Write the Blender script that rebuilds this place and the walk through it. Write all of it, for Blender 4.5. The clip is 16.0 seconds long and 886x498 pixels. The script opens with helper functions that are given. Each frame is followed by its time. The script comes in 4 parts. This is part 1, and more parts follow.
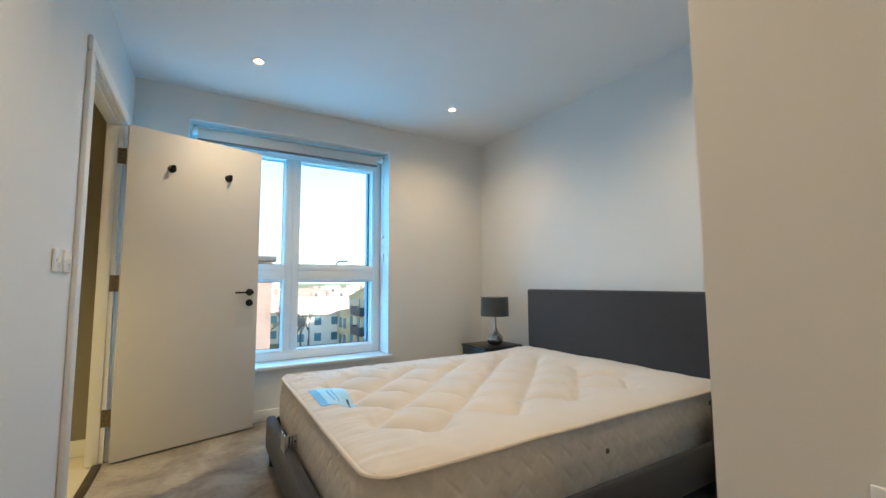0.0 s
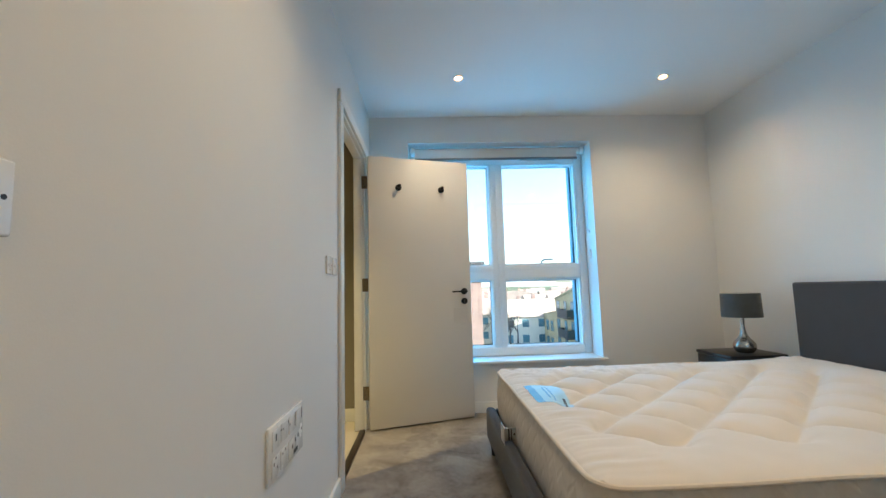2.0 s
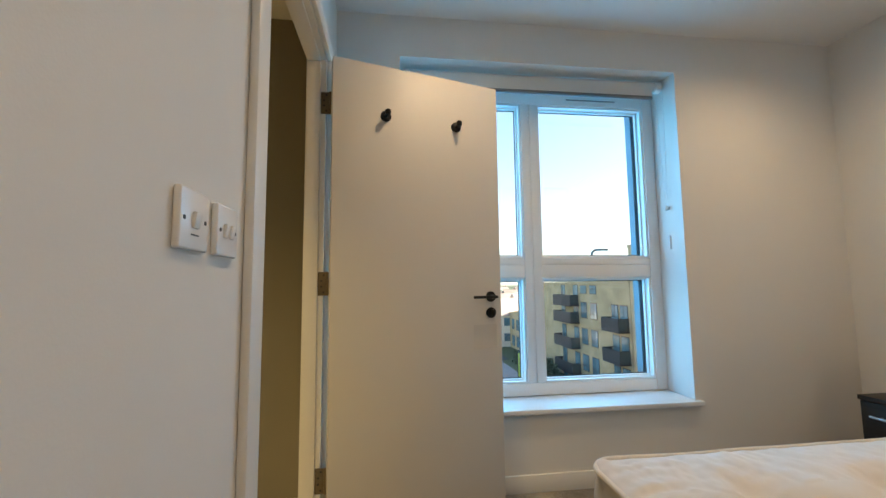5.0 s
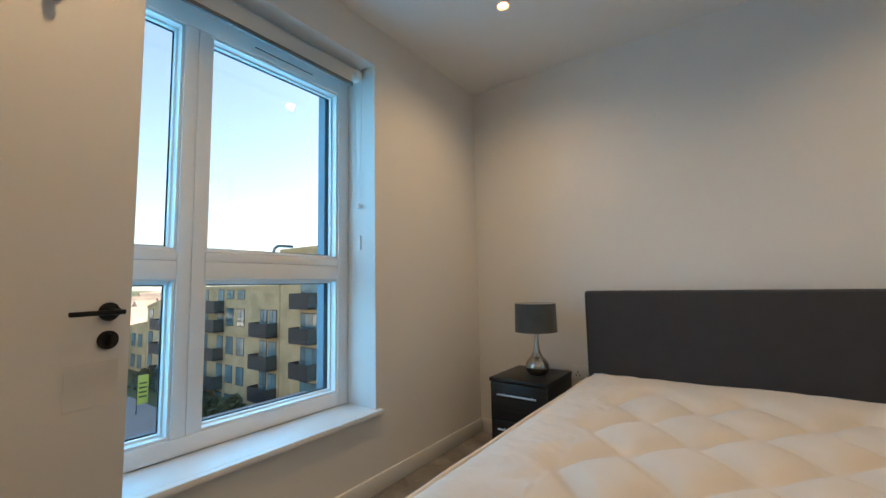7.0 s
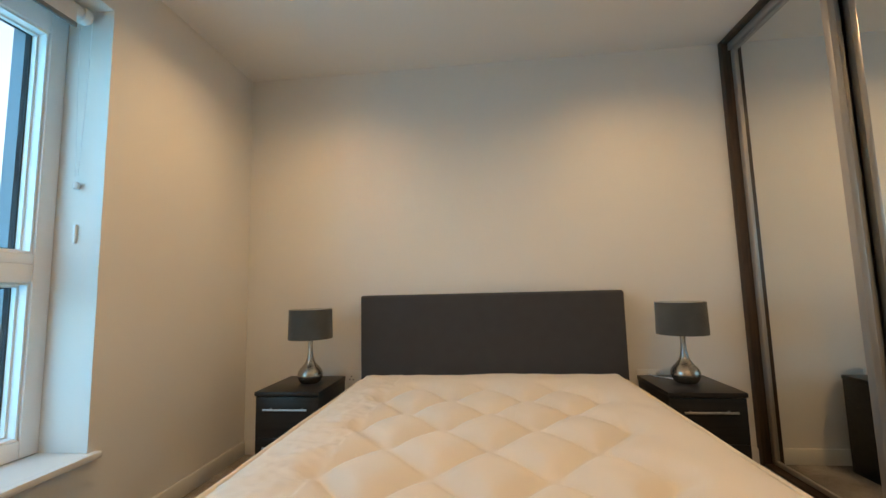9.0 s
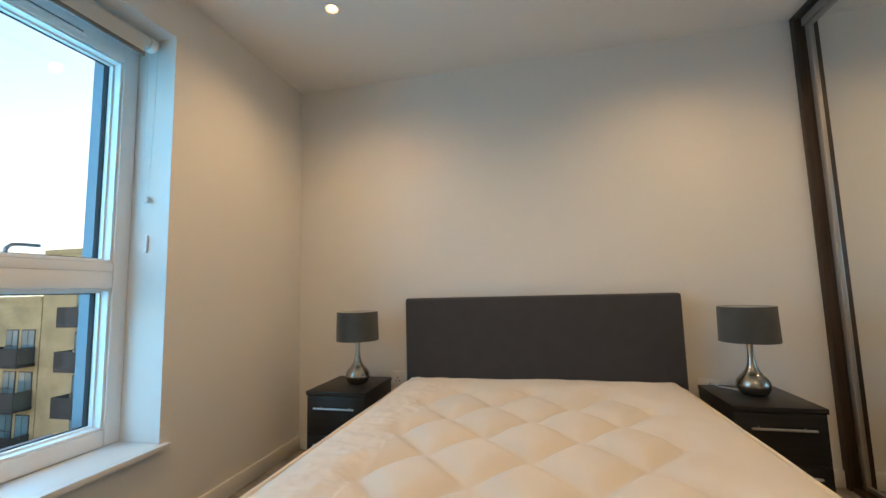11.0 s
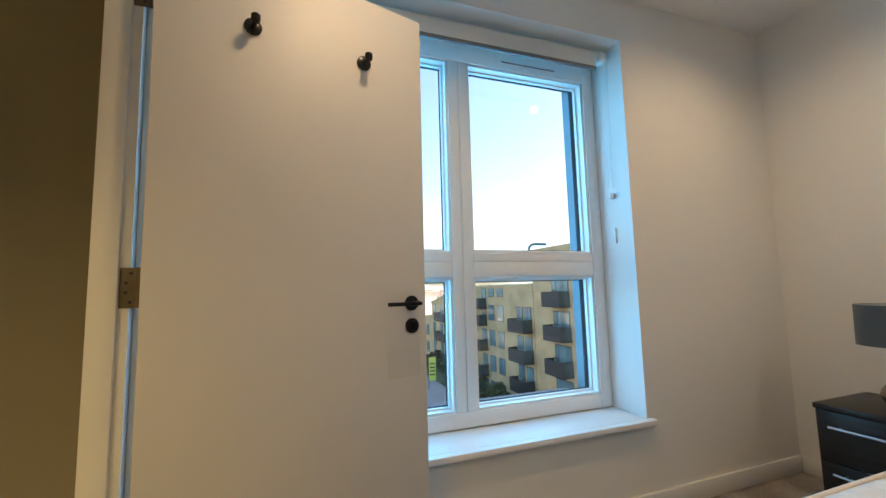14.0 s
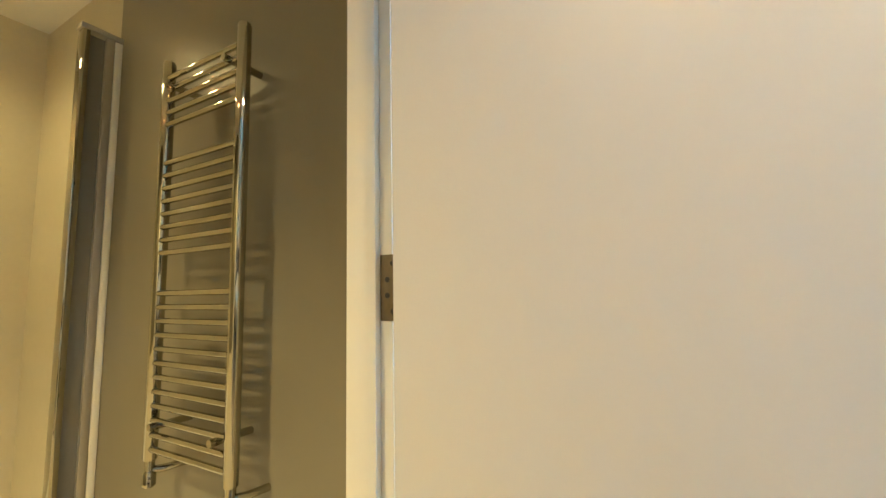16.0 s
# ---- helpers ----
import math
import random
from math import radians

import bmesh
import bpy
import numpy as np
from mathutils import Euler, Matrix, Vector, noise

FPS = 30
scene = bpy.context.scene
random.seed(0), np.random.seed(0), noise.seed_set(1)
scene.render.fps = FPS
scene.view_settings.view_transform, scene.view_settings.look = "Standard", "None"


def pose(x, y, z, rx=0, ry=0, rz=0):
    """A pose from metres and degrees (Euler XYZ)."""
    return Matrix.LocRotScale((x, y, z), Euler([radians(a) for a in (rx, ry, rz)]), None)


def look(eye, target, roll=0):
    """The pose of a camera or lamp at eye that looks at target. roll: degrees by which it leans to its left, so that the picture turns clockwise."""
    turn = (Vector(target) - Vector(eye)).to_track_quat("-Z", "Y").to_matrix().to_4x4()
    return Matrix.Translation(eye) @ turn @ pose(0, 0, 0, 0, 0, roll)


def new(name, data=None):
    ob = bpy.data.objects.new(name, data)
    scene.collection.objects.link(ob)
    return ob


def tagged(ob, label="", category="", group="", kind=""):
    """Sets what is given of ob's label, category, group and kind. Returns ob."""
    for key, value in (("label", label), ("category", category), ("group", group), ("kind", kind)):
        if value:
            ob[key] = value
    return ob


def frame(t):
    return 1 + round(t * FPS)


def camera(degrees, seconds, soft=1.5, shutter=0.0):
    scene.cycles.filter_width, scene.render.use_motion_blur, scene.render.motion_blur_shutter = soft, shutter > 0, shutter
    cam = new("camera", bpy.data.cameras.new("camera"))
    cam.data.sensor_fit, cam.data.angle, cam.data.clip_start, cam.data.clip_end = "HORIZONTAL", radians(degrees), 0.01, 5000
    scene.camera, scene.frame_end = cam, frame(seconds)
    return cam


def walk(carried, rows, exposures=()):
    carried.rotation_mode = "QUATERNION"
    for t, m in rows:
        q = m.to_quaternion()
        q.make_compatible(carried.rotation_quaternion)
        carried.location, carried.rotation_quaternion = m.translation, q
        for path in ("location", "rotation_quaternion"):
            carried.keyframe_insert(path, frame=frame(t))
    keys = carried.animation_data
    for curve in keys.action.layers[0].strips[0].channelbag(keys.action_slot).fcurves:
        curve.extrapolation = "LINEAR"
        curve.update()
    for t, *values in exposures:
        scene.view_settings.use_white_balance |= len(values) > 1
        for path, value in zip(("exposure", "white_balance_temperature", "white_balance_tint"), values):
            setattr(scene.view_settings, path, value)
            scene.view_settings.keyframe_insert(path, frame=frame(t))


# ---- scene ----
cam = camera(95.4, 16.0)
PATH = [
    (0, (0.051, 0.23, 1.054), (1.067, 1.945, 1.221), -0.3),
    (0.5, (0.048, 0.232, 1.031), (0.895, 2.035, 1.21), -0.5),
    (1, (0.046, 0.235, 1.008), (0.642, 2.135, 1.197), -0.9),
    (1.5, (0.035, 0.226, 1.049), (0.355, 2.194, 1.21), -1.4),
    (2, (0.05, 0.286, 1.017), (0.133, 2.275, 1.213), -1.6),
    (2.5, (0.021, 0.509, 1.049), (-0.06, 2.497, 1.249), -1.5),
    (3, (-0.01, 0.725, 1.05), (-0.229, 2.702, 1.255), -1.0),
    (3.2, (-0.035, 0.816, 1.044), (-0.288, 2.79, 1.247), -0.8),
    (5.3, (-0.131, 1.74, 1.047), (0.319, 3.681, 1.22), -0.7),
    (5.5, (-0.12, 1.825, 1.038), (0.48, 3.725, 1.215), -0.8),
    (6, (-0.078, 1.982, 1.041), (0.906, 3.713, 1.225), -1.2),
    (6.2, (-0.056, 2.006, 1.042), (1.071, 3.648, 1.229), -1.3),
    (6.5, (-0.032, 2.068, 1.044), (1.303, 3.546, 1.228), -1.2),
    (7, (-0.023, 2.131, 1.048), (1.593, 3.296, 1.225), -1.1),
    (7.2, (-0.021, 2.142, 1.046), (1.682, 3.175, 1.223), -1.0),
    (7.5, (-0.006, 2.152, 1.053), (1.801, 2.991, 1.226), -0.9),
    (8, (0.011, 2.117, 1.043), (1.921, 2.68, 1.229), -0.7),
    (8.5, (-0.011, 2.126, 1.029), (1.958, 2.412, 1.225), -1.1),
    (8.7, (-0.004, 2.118, 1.018), (1.975, 2.323, 1.221), -1.4),
    (10.8, (0.035, 2.046, 1.033), (1.992, 2.401, 1.243), -1.6),
    (11, (0.027, 2.053, 1.043), (1.964, 2.507, 1.245), -1.5),
    (11.2, (0.02, 2.053, 1.043), (1.926, 2.623, 1.242), -1.6),
    (11.5, (0.01, 2.058, 1.037), (1.854, 2.805, 1.24), -1.8),
    (12, (-0.016, 2.08, 1.032), (1.691, 3.1, 1.244), -2.0),
    (12.4, (-0.002, 2.058, 1.049), (1.544, 3.31, 1.25), -1.7),
    (12.5, (-0.006, 2.067, 1.039), (1.501, 3.365, 1.25), -1.9),
    (13, (-0.017, 2.064, 1.041), (1.244, 3.603, 1.247), -1.8),
    (13.5, (-0.039, 2.055, 1.042), (0.928, 3.794, 1.241), -1.8),
    (14, (-0.028, 2.169, 1.038), (0.65, 4.04, 1.235), -1.5),
    (14.5, (-0.04, 2.396, 1.047), (0.336, 4.349, 1.255), -1.5),
    (15, (-0.074, 2.561, 1.05), (-0.116, 4.549, 1.262), -1.4),
    (15.2, (-0.083, 2.641, 1.046), (-0.321, 4.615, 1.261), -1.4),
    (15.5, (-0.075, 2.741, 1.055), (-0.597, 4.66, 1.265), -1.5),
    (15.6, (-0.064, 2.782, 1.056), (-0.701, 4.666, 1.268), -1.4),
    (16, (-0.059, 2.882, 1.053), (-1.016, 4.626, 1.263), -1.3),
]
walk(cam, [(t, look(eye, target, roll)) for t, eye, target, roll in PATH], [(0, 2.42, 5550, 2), (1.5, 2.40, 5450, 2), (3.2, 2.17, 5400, 2), (5.5, 2.1, 6300, 8), (6.0, 2.17, 6300, 8), (7.0, 1.87, 6550, 9), (8.0, 1.94, 7150, 10), (8.5, 2.14, 7800, 11), (11, 2.17, 7150, 10), (12.0, 1.84, 6650, 9), (12.5, 1.86, 6650, 9), (13.5, 2.05, 6500, 9), (14.0, 2.1, 6300, 8), (14.5, 1.95, 6750, 10), (15.0, 2.05, 6900, 11), (15.5, 2.43, 8100, 15), (16, 3.2, 5800, 1)])

# ---- world, sun, exposure ----
SUN_EL, SUN_AZ = 22.0, 108.0          # low winter sun, behind the apartment blocks
world = bpy.data.worlds.new("world")
scene.world = world
world.use_nodes = True
wn = world.node_tree.nodes
sky = wn.new("ShaderNodeTexSky")
sky.sky_type, sky.sun_disc = "NISHITA", False
sky.sun_elevation, sky.sun_rotation = radians(SUN_EL), radians(SUN_AZ)
sky.dust_density, sky.ozone_density = 2.0, 1.0
world.node_tree.links.new(sky.outputs[0], wn["Background"].inputs[0])
wn["Background"].inputs[1].default_value = 0.125

sun = new("sun", bpy.data.lights.new("sun", "SUN"))
sun.data.energy, sun.data.angle, sun.data.color = 4.0, radians(0.5), (1.0, 0.9, 0.76)
_el, _az = radians(SUN_EL), radians(SUN_AZ)
sun.matrix_world = look((0, 0, 40), Vector((0, 0, 40)) - Vector((math.sin(_az) * math.cos(_el), math.cos(_az) * math.cos(_el), math.sin(_el))))

day = new("window_daylight", bpy.data.lights.new("window_daylight", "AREA"))
day.data.shape, day.data.size, day.data.size_y = "RECTANGLE", 1.42, 1.70
day.data.energy, day.data.color = 6.8, (0.05, 0.52, 1.0)
day.matrix_world = look((0.717, 4.125, 1.345), (0.717, 3.0, 1.345))

WARM = (1.0, 0.675, 0.365)


def spot_lamp(x, y, z, watts, cone=154, color=WARM):
    lamp = new("downlight_beam", bpy.data.lights.new("downlight_beam", "SPOT"))
    lamp.data.energy, lamp.data.color = watts, color
    lamp.data.spot_size, lamp.data.spot_blend, lamp.data.shadow_soft_size = radians(cone), 1.0, 0.03
    lamp.location = (x, y, z)
    return lamp


ROOM_LAMPS = [(0.308, 3.03), (1.808, 3.03), (0.308, 1.20), (1.808, 1.20), (0.21, -0.70)]
for lx, ly in ROOM_LAMPS:
    spot_lamp(lx, ly, 2.495, 6.9 if ly > 2 else 7.8)
BATH_LAMPS = [(-2.30, 2.95), (-1.15, 2.15)]
for (lx, ly), watts, cone in zip(BATH_LAMPS, (4.5, 32.0), (150, 118)):
    spot_lamp(lx, ly, 2.37, watts, cone, (1.0, 0.70, 0.28))

# ---- materials ----


def nodes_of(name):
    mat = bpy.data.materials.new(name)
    mat.use_nodes = True
    return mat, mat.node_tree.nodes, mat.node_tree.links, mat.node_tree.nodes["Principled BSDF"]


def surface(name, color, rough=0.5, metal=0.0, vary=0.06, scale=6.0, fine=120.0, bump=0.05, bump_scale=None, spec=0.5, rough_vary=0.08, stretch=(1, 1, 1), each=0.0, sheen=0.0):
    """A surface with broad and fine variation of colour, gloss and relief."""
    mat, n, l, p = nodes_of(name)
    tc = n.new("ShaderNodeTexCoord")
    mp = n.new("ShaderNodeMapping")
    mp.inputs["Scale"].default_value = stretch
    l.new(tc.outputs["Object"], mp.inputs[0])
    big, small = n.new("ShaderNodeTexNoise"), n.new("ShaderNodeTexNoise")
    big.inputs["Scale"].default_value, big.inputs["Detail"].default_value = scale, 4
    small.inputs["Scale"].default_value, small.inputs["Detail"].default_value = bump_scale or fine, 6
    l.new(mp.outputs[0], big.inputs[0]), l.new(mp.outputs[0], small.inputs[0])
    mix = n.new("ShaderNodeMath")
    mix.operation = "MULTIPLY_ADD"
    mix.inputs[1].default_value = 0.45
    l.new(small.outputs[0], mix.inputs[0]), l.new(big.outputs[0], mix.inputs[2])
    ramp = n.new("ShaderNodeValToRGB")
    lo, hi = ramp.color_ramp.elements
    lo.position, hi.position = 0.40, 1.05
    lo.color = (*[c * (1 - vary) for c in color], 1)
    hi.color = (*[min(1, c * (1 + vary)) for c in color], 1)
    l.new(mix.outputs[0], ramp.inputs[0])
    col = ramp.outputs[0]
    if each:
        info, hsv, mr = n.new("ShaderNodeObjectInfo"), n.new("ShaderNodeHueSaturation"), n.new("ShaderNodeMapRange")
        mr.inputs[3].default_value, mr.inputs[4].default_value = 1 - each, 1 + each
        l.new(info.outputs["Random"], mr.inputs[0]), l.new(mr.outputs[0], hsv.inputs["Value"]), l.new(col, hsv.inputs["Color"])
        col = hsv.outputs[0]
    l.new(col, p.inputs["Base Color"])
    rr = n.new("ShaderNodeMapRange")
    rr.inputs[3].default_value, rr.inputs[4].default_value = max(0.02, rough - rough_vary), min(1, rough + rough_vary)
    l.new(big.outputs[0], rr.inputs[0]), l.new(rr.outputs[0], p.inputs["Roughness"])
    p.inputs["Metallic"].default_value = metal
    p.inputs["Specular IOR Level"].default_value = spec
    if sheen:
        p.inputs["Sheen Weight"].default_value = sheen
    if bump:
        b = n.new("ShaderNodeBump")
        b.inputs["Strength"].default_value, b.inputs["Distance"].default_value = bump, 0.004
        l.new(small.outputs[0], b.inputs["Height"]), l.new(b.outputs[0], p.inputs["Normal"])
    return mat


def glowing(name, color, strength):
    mat, n, l, p = nodes_of(name)
    p.inputs["Base Color"].default_value = (*color, 1)
    p.inputs["Emission Color"].default_value = (*color, 1)
    p.inputs["Emission Strength"].default_value = strength
    return mat


def carpet_material():
    mat, n, l, p = nodes_of("carpet")
    tc = n.new("ShaderNodeTexCoord")
    patch, warp, pile = (n.new("ShaderNodeTexNoise") for _ in range(3))
    patch.inputs["Scale"].default_value, patch.inputs["Detail"].default_value, patch.inputs["Distortion"].default_value = 4.2, 4, 0.5
    warp.inputs["Scale"].default_value, warp.inputs["Detail"].default_value = 34, 4
    pile.inputs["Scale"].default_value, pile.inputs["Detail"].default_value = 420, 3
    for t in (patch, warp, pile):
        l.new(tc.outputs["Object"], t.inputs[0])
    add = n.new("ShaderNodeMath")
    add.operation, add.inputs[1].default_value = "MULTIPLY_ADD", 0.35
    l.new(warp.outputs[0], add.inputs[0]), l.new(patch.outputs[0], add.inputs[2])
    ramp = n.new("ShaderNodeValToRGB")
    lo, hi = ramp.color_ramp.elements
    lo.position, hi.position = 0.48, 0.86
    lo.color, hi.color = (0.20, 0.165, 0.135, 1), (0.52, 0.46, 0.40, 1)
    l.new(add.outputs[0], ramp.inputs[0])
    mul = n.new("ShaderNodeMixRGB")
    mul.blend_type, mul.inputs[0].default_value = "MULTIPLY", 0.5
    l.new(ramp.outputs[0], mul.inputs[1]), l.new(pile.outputs[0], mul.inputs[2])
    l.new(mul.outputs[0], p.inputs["Base Color"])
    p.inputs["Roughness"].default_value, p.inputs["Specular IOR Level"].default_value, p.inputs["Sheen Weight"].default_value = 0.95, 0.1, 0.3
    b = n.new("ShaderNodeBump")
    b.inputs["Strength"].default_value, b.inputs["Distance"].default_value = 0.7, 0.006
    l.new(pile.outputs[0], b.inputs["Height"]), l.new(b.outputs[0], p.inputs["Normal"])
    return mat


def fabric_material(name, color, thread=900.0, vary=0.15):
    """A plain weave: crossed fine waves over broad mottling."""
    mat, n, l, p = nodes_of(name)
    tc = n.new("ShaderNodeTexCoord")
    height = None
    for axis in ("Y", "Z"):
        w = n.new("ShaderNodeTexWave")
        w.bands_direction = axis
        w.inputs["Scale"].default_value, w.inputs["Distortion"].default_value, w.inputs["Detail"].default_value = thread / 6.28, 1.5, 2
        l.new(tc.outputs["Object"], w.inputs[0])
        if height is None:
            height = w.outputs["Fac"]
        else:
            m = n.new("ShaderNodeMath")
            m.operation = "MULTIPLY"
            l.new(height, m.inputs[0]), l.new(w.outputs["Fac"], m.inputs[1])
            height = m.outputs[0]
    noise_tex = n.new("ShaderNodeTexNoise")
    noise_tex.inputs["Scale"].default_value, noise_tex.inputs["Detail"].default_value = 14, 8
    l.new(tc.outputs["Object"], noise_tex.inputs[0])
    ramp = n.new("ShaderNodeValToRGB")
    lo, hi = ramp.color_ramp.elements
    lo.position, hi.position = 0.3, 0.7
    lo.color, hi.color = (*[c * (1 - vary) for c in color], 1), (*[c * (1 + vary) for c in color], 1)
    l.new(noise_tex.outputs[0], ramp.inputs[0]), l.new(ramp.outputs[0], p.inputs["Base Color"])
    p.inputs["Roughness"].default_value, p.inputs["Specular IOR Level"].default_value, p.inputs["Sheen Weight"].default_value = 0.9, 0.2, 0.25
    b = n.new("ShaderNodeBump")
    b.inputs["Strength"].default_value, b.inputs["Distance"].default_value = 0.35, 0.0015
    l.new(height, b.inputs["Height"]), l.new(b.outputs[0], p.inputs["Normal"])
    return mat


def wood_material(name, color, contrast=0.4, rough=0.4, along="Z", scale=3.0):
    mat, n, l, p = nodes_of(name)
    tc, mp = n.new("ShaderNodeTexCoord"), n.new("ShaderNodeMapping")
    mp.inputs["Scale"].default_value = {"Z": (14, 14, 0.8), "Y": (14, 0.8, 14), "X": (0.8, 14, 14)}[along]
    l.new(tc.outputs["Object"], mp.inputs[0])
    g = n.new("ShaderNodeTexNoise")
    g.inputs["Scale"].default_value, g.inputs["Detail"].default_value, g.inputs["Distortion"].default_value = scale, 8, 0.6
    l.new(mp.outputs[0], g.inputs[0])
    ramp = n.new("ShaderNodeValToRGB")
    lo, hi = ramp.color_ramp.elements
    lo.position, hi.position = 0.32, 0.68
    lo.color, hi.color = (*[c * (1 - contrast) for c in color], 1), (*[c * (1 + contrast) for c in color], 1)
    l.new(g.outputs[0], ramp.inputs[0]), l.new(ramp.outputs[0], p.inputs["Base Color"])
    p.inputs["Roughness"].default_value, p.inputs["Specular IOR Level"].default_value = rough, 0.4
    b = n.new("ShaderNodeBump")
    b.inputs["Strength"].default_value, b.inputs["Distance"].default_value = 0.15, 0.001
    l.new(g.outputs[0], b.inputs["Height"]), l.new(b.outputs[0], p.inputs["Normal"])
    return mat


def glass_material(name, tint=(1, 1, 1), rough=0.0):
    mat, n, l, p = nodes_of(name)
    out = n["Material Output"]
    clear, gloss, mix, lw = n.new("ShaderNodeBsdfTransparent"), n.new("ShaderNodeBsdfGlossy"), n.new("ShaderNodeMixShader"), n.new("ShaderNodeLayerWeight")
    clear.inputs[0].default_value = (*tint, 1)
    gloss.inputs["Roughness"].default_value = rough
    power, scale = n.new("ShaderNodeMath"), n.new("ShaderNodeMath")
    power.operation, power.inputs[1].default_value = "POWER", 5.0
    scale.operation, scale.inputs[1].default_value, scale.inputs[2].default_value = "MULTIPLY_ADD", 0.9, 0.03
    l.new(lw.outputs["Facing"], power.inputs[0]), l.new(power.outputs[0], scale.inputs[0]), l.new(scale.outputs[0], mix.inputs[0])
    l.new(clear.outputs[0], mix.inputs[1]), l.new(gloss.outputs[0], mix.inputs[2])
    l.new(mix.outputs[0], out.inputs[0])
    return mat


def ticking_material():
    """The mattress border: cream damask with a stitched zigzag."""
    mat, n, l, p = nodes_of("mattress_border")
    tc = n.new("ShaderNodeTexCoord")
    sep = n.new("ShaderNodeSeparateXYZ")
    l.new(tc.outputs["Object"], sep.inputs[0])
    run = n.new("ShaderNodeMath")
    run.operation = "ADD"
    l.new(sep.outputs[0], run.inputs[0]), l.new(sep.outputs[1], run.inputs[1])
    zig = n.new("ShaderNodeMath")
    zig.operation, zig.inputs[1].default_value = "PINGPONG", 0.05
    l.new(run.outputs[0], zig.inputs[0])
    shift = n.new("ShaderNodeMath")
    shift.operation = "ADD"
    l.new(zig.outputs[0], shift.inputs[0]), l.new(sep.outputs[2], shift.inputs[1])
    band = n.new("ShaderNodeMath")
    band.operation, band.inputs[1].default_value = "PINGPONG", 0.04
    l.new(shift.outputs[0], band.inputs[0])
    soft = n.new("ShaderNodeMapRange")
    soft.interpolation_type = "SMOOTHSTEP"
    soft.inputs[2].default_value = 0.02
    l.new(band.outputs[0], soft.inputs[0])
    b = n.new("ShaderNodeBump")
    b.inputs["Strength"].default_value, b.inputs["Distance"].default_value = 0.28, 0.006
    l.new(soft.outputs[0], b.inputs["Height"]), l.new(b.outputs[0], p.inputs["Normal"])
    tone = n.new("ShaderNodeTexNoise")
    tone.inputs["Scale"].default_value, tone.inputs["Detail"].default_value = 26, 5
    l.new(tc.outputs["Object"], tone.inputs[0])
    ramp = n.new("ShaderNodeValToRGB")
    lo, hi = ramp.color_ramp.elements
    lo.position, hi.position = 0.3, 0.7
    lo.color, hi.color = (0.49, 0.44, 0.36, 1), (0.58, 0.52, 0.44, 1)
    l.new(tone.outputs[0], ramp.inputs[0]), l.new(ramp.outputs[0], p.inputs["Base Color"])
    p.inputs["Roughness"].default_value, p.inputs["Sheen Weight"].default_value = 0.7, 0.3
    return mat


WALL = surface("wall_paint", (0.76, 0.745, 0.715), 0.75, vary=0.02, scale=1.6, fine=260, bump=0.06, spec=0.25)
CEILING = surface("ceiling_paint", (0.80, 0.79, 0.77), 0.85, vary=0.015, scale=1.2, fine=260, bump=0.05, spec=0.2)
TRIM = surface("satin_white_trim", (0.78, 0.77, 0.74), 0.38, vary=0.02, scale=3, fine=90, bump=0.03)
DOOR = surface("satin_door_paint", (0.66, 0.635, 0.595), 0.52, vary=0.02, scale=2.2, fine=180, bump=0.04)
PATCH = surface("darker_door_paint", (0.60, 0.575, 0.54), 0.34, vary=0.03, scale=9, fine=180, bump=0.03)
UPVC = surface("white_window_frame", (0.83, 0.84, 0.84), 0.40, vary=0.015, scale=2, fine=60, bump=0.004, rough_vary=0.0)
GASKET = surface("black_gasket", (0.03, 0.035, 0.04), 0.6, vary=0.2)
SILL = surface("gloss_sill", (0.80, 0.80, 0.79), 0.32, vary=0.02, scale=3, fine=60, bump=0.008, rough_vary=0.0)
CARPET = carpet_material()
DARK_FABRIC = fabric_material("charcoal_fabric", (0.050, 0.050, 0.054), 900, 0.05)
SHADE = fabric_material("grey_shade_fabric", (0.072, 0.078, 0.078), 700, 0.12)
LINING = surface("white_shade_lining", (0.75, 0.74, 0.7), 0.8, vary=0.03)
NICKEL = surface("brushed_nickel", (0.40, 0.37, 0.33), 0.24, 1.0, vary=0.06, scale=12, fine=300, bump=0.03, stretch=(1, 1, 14))
CHROME = surface("chrome", (0.42, 0.40, 0.32), 0.04, 1.0, vary=0.02, scale=8, bump=0.0, rough_vary=0.03)
STEEL = surface("satin_steel", (0.55, 0.55, 0.54), 0.32, 1.0, vary=0.05, scale=10, fine=220, bump=0.02)
BLACK = surface("matt_black_metal", (0.018, 0.017, 0.017), 0.38, 0.6, vary=0.2, scale=20, bump=0.03)
BRONZE = surface("bronze_hinge", (0.17, 0.135, 0.085), 0.5, 0.4, vary=0.15, scale=30, bump=0.03)
BLACK_WOOD = wood_material("black_ash", (0.012, 0.0105, 0.010), 0.5, 0.38, "Y")
WALNUT = wood_material("dark_walnut", (0.050, 0.030, 0.019), 0.45, 0.42, "Z")
GREY_ALU = surface("grey_aluminium", (0.44, 0.42, 0.40), 0.38, 0.55, vary=0.05, scale=9, fine=200, bump=0.02, stretch=(1, 1, 0.1))
MIRROR = surface("mirror_silver", (0.86, 0.87, 0.85), 0.02, 1.0, vary=0.005, bump=0.0, rough_vary=0.01)
QUILT = surface("mattress_ticking", (0.71, 0.655, 0.59), 0.8, vary=0.03, scale=9, fine=500, bump=0.12, spec=0.2, sheen=0.3)
BORDER = ticking_material()
PIPING = surface("cream_piping", (0.72, 0.64, 0.53), 0.75, vary=0.05, scale=40, fine=700, bump=0.2)
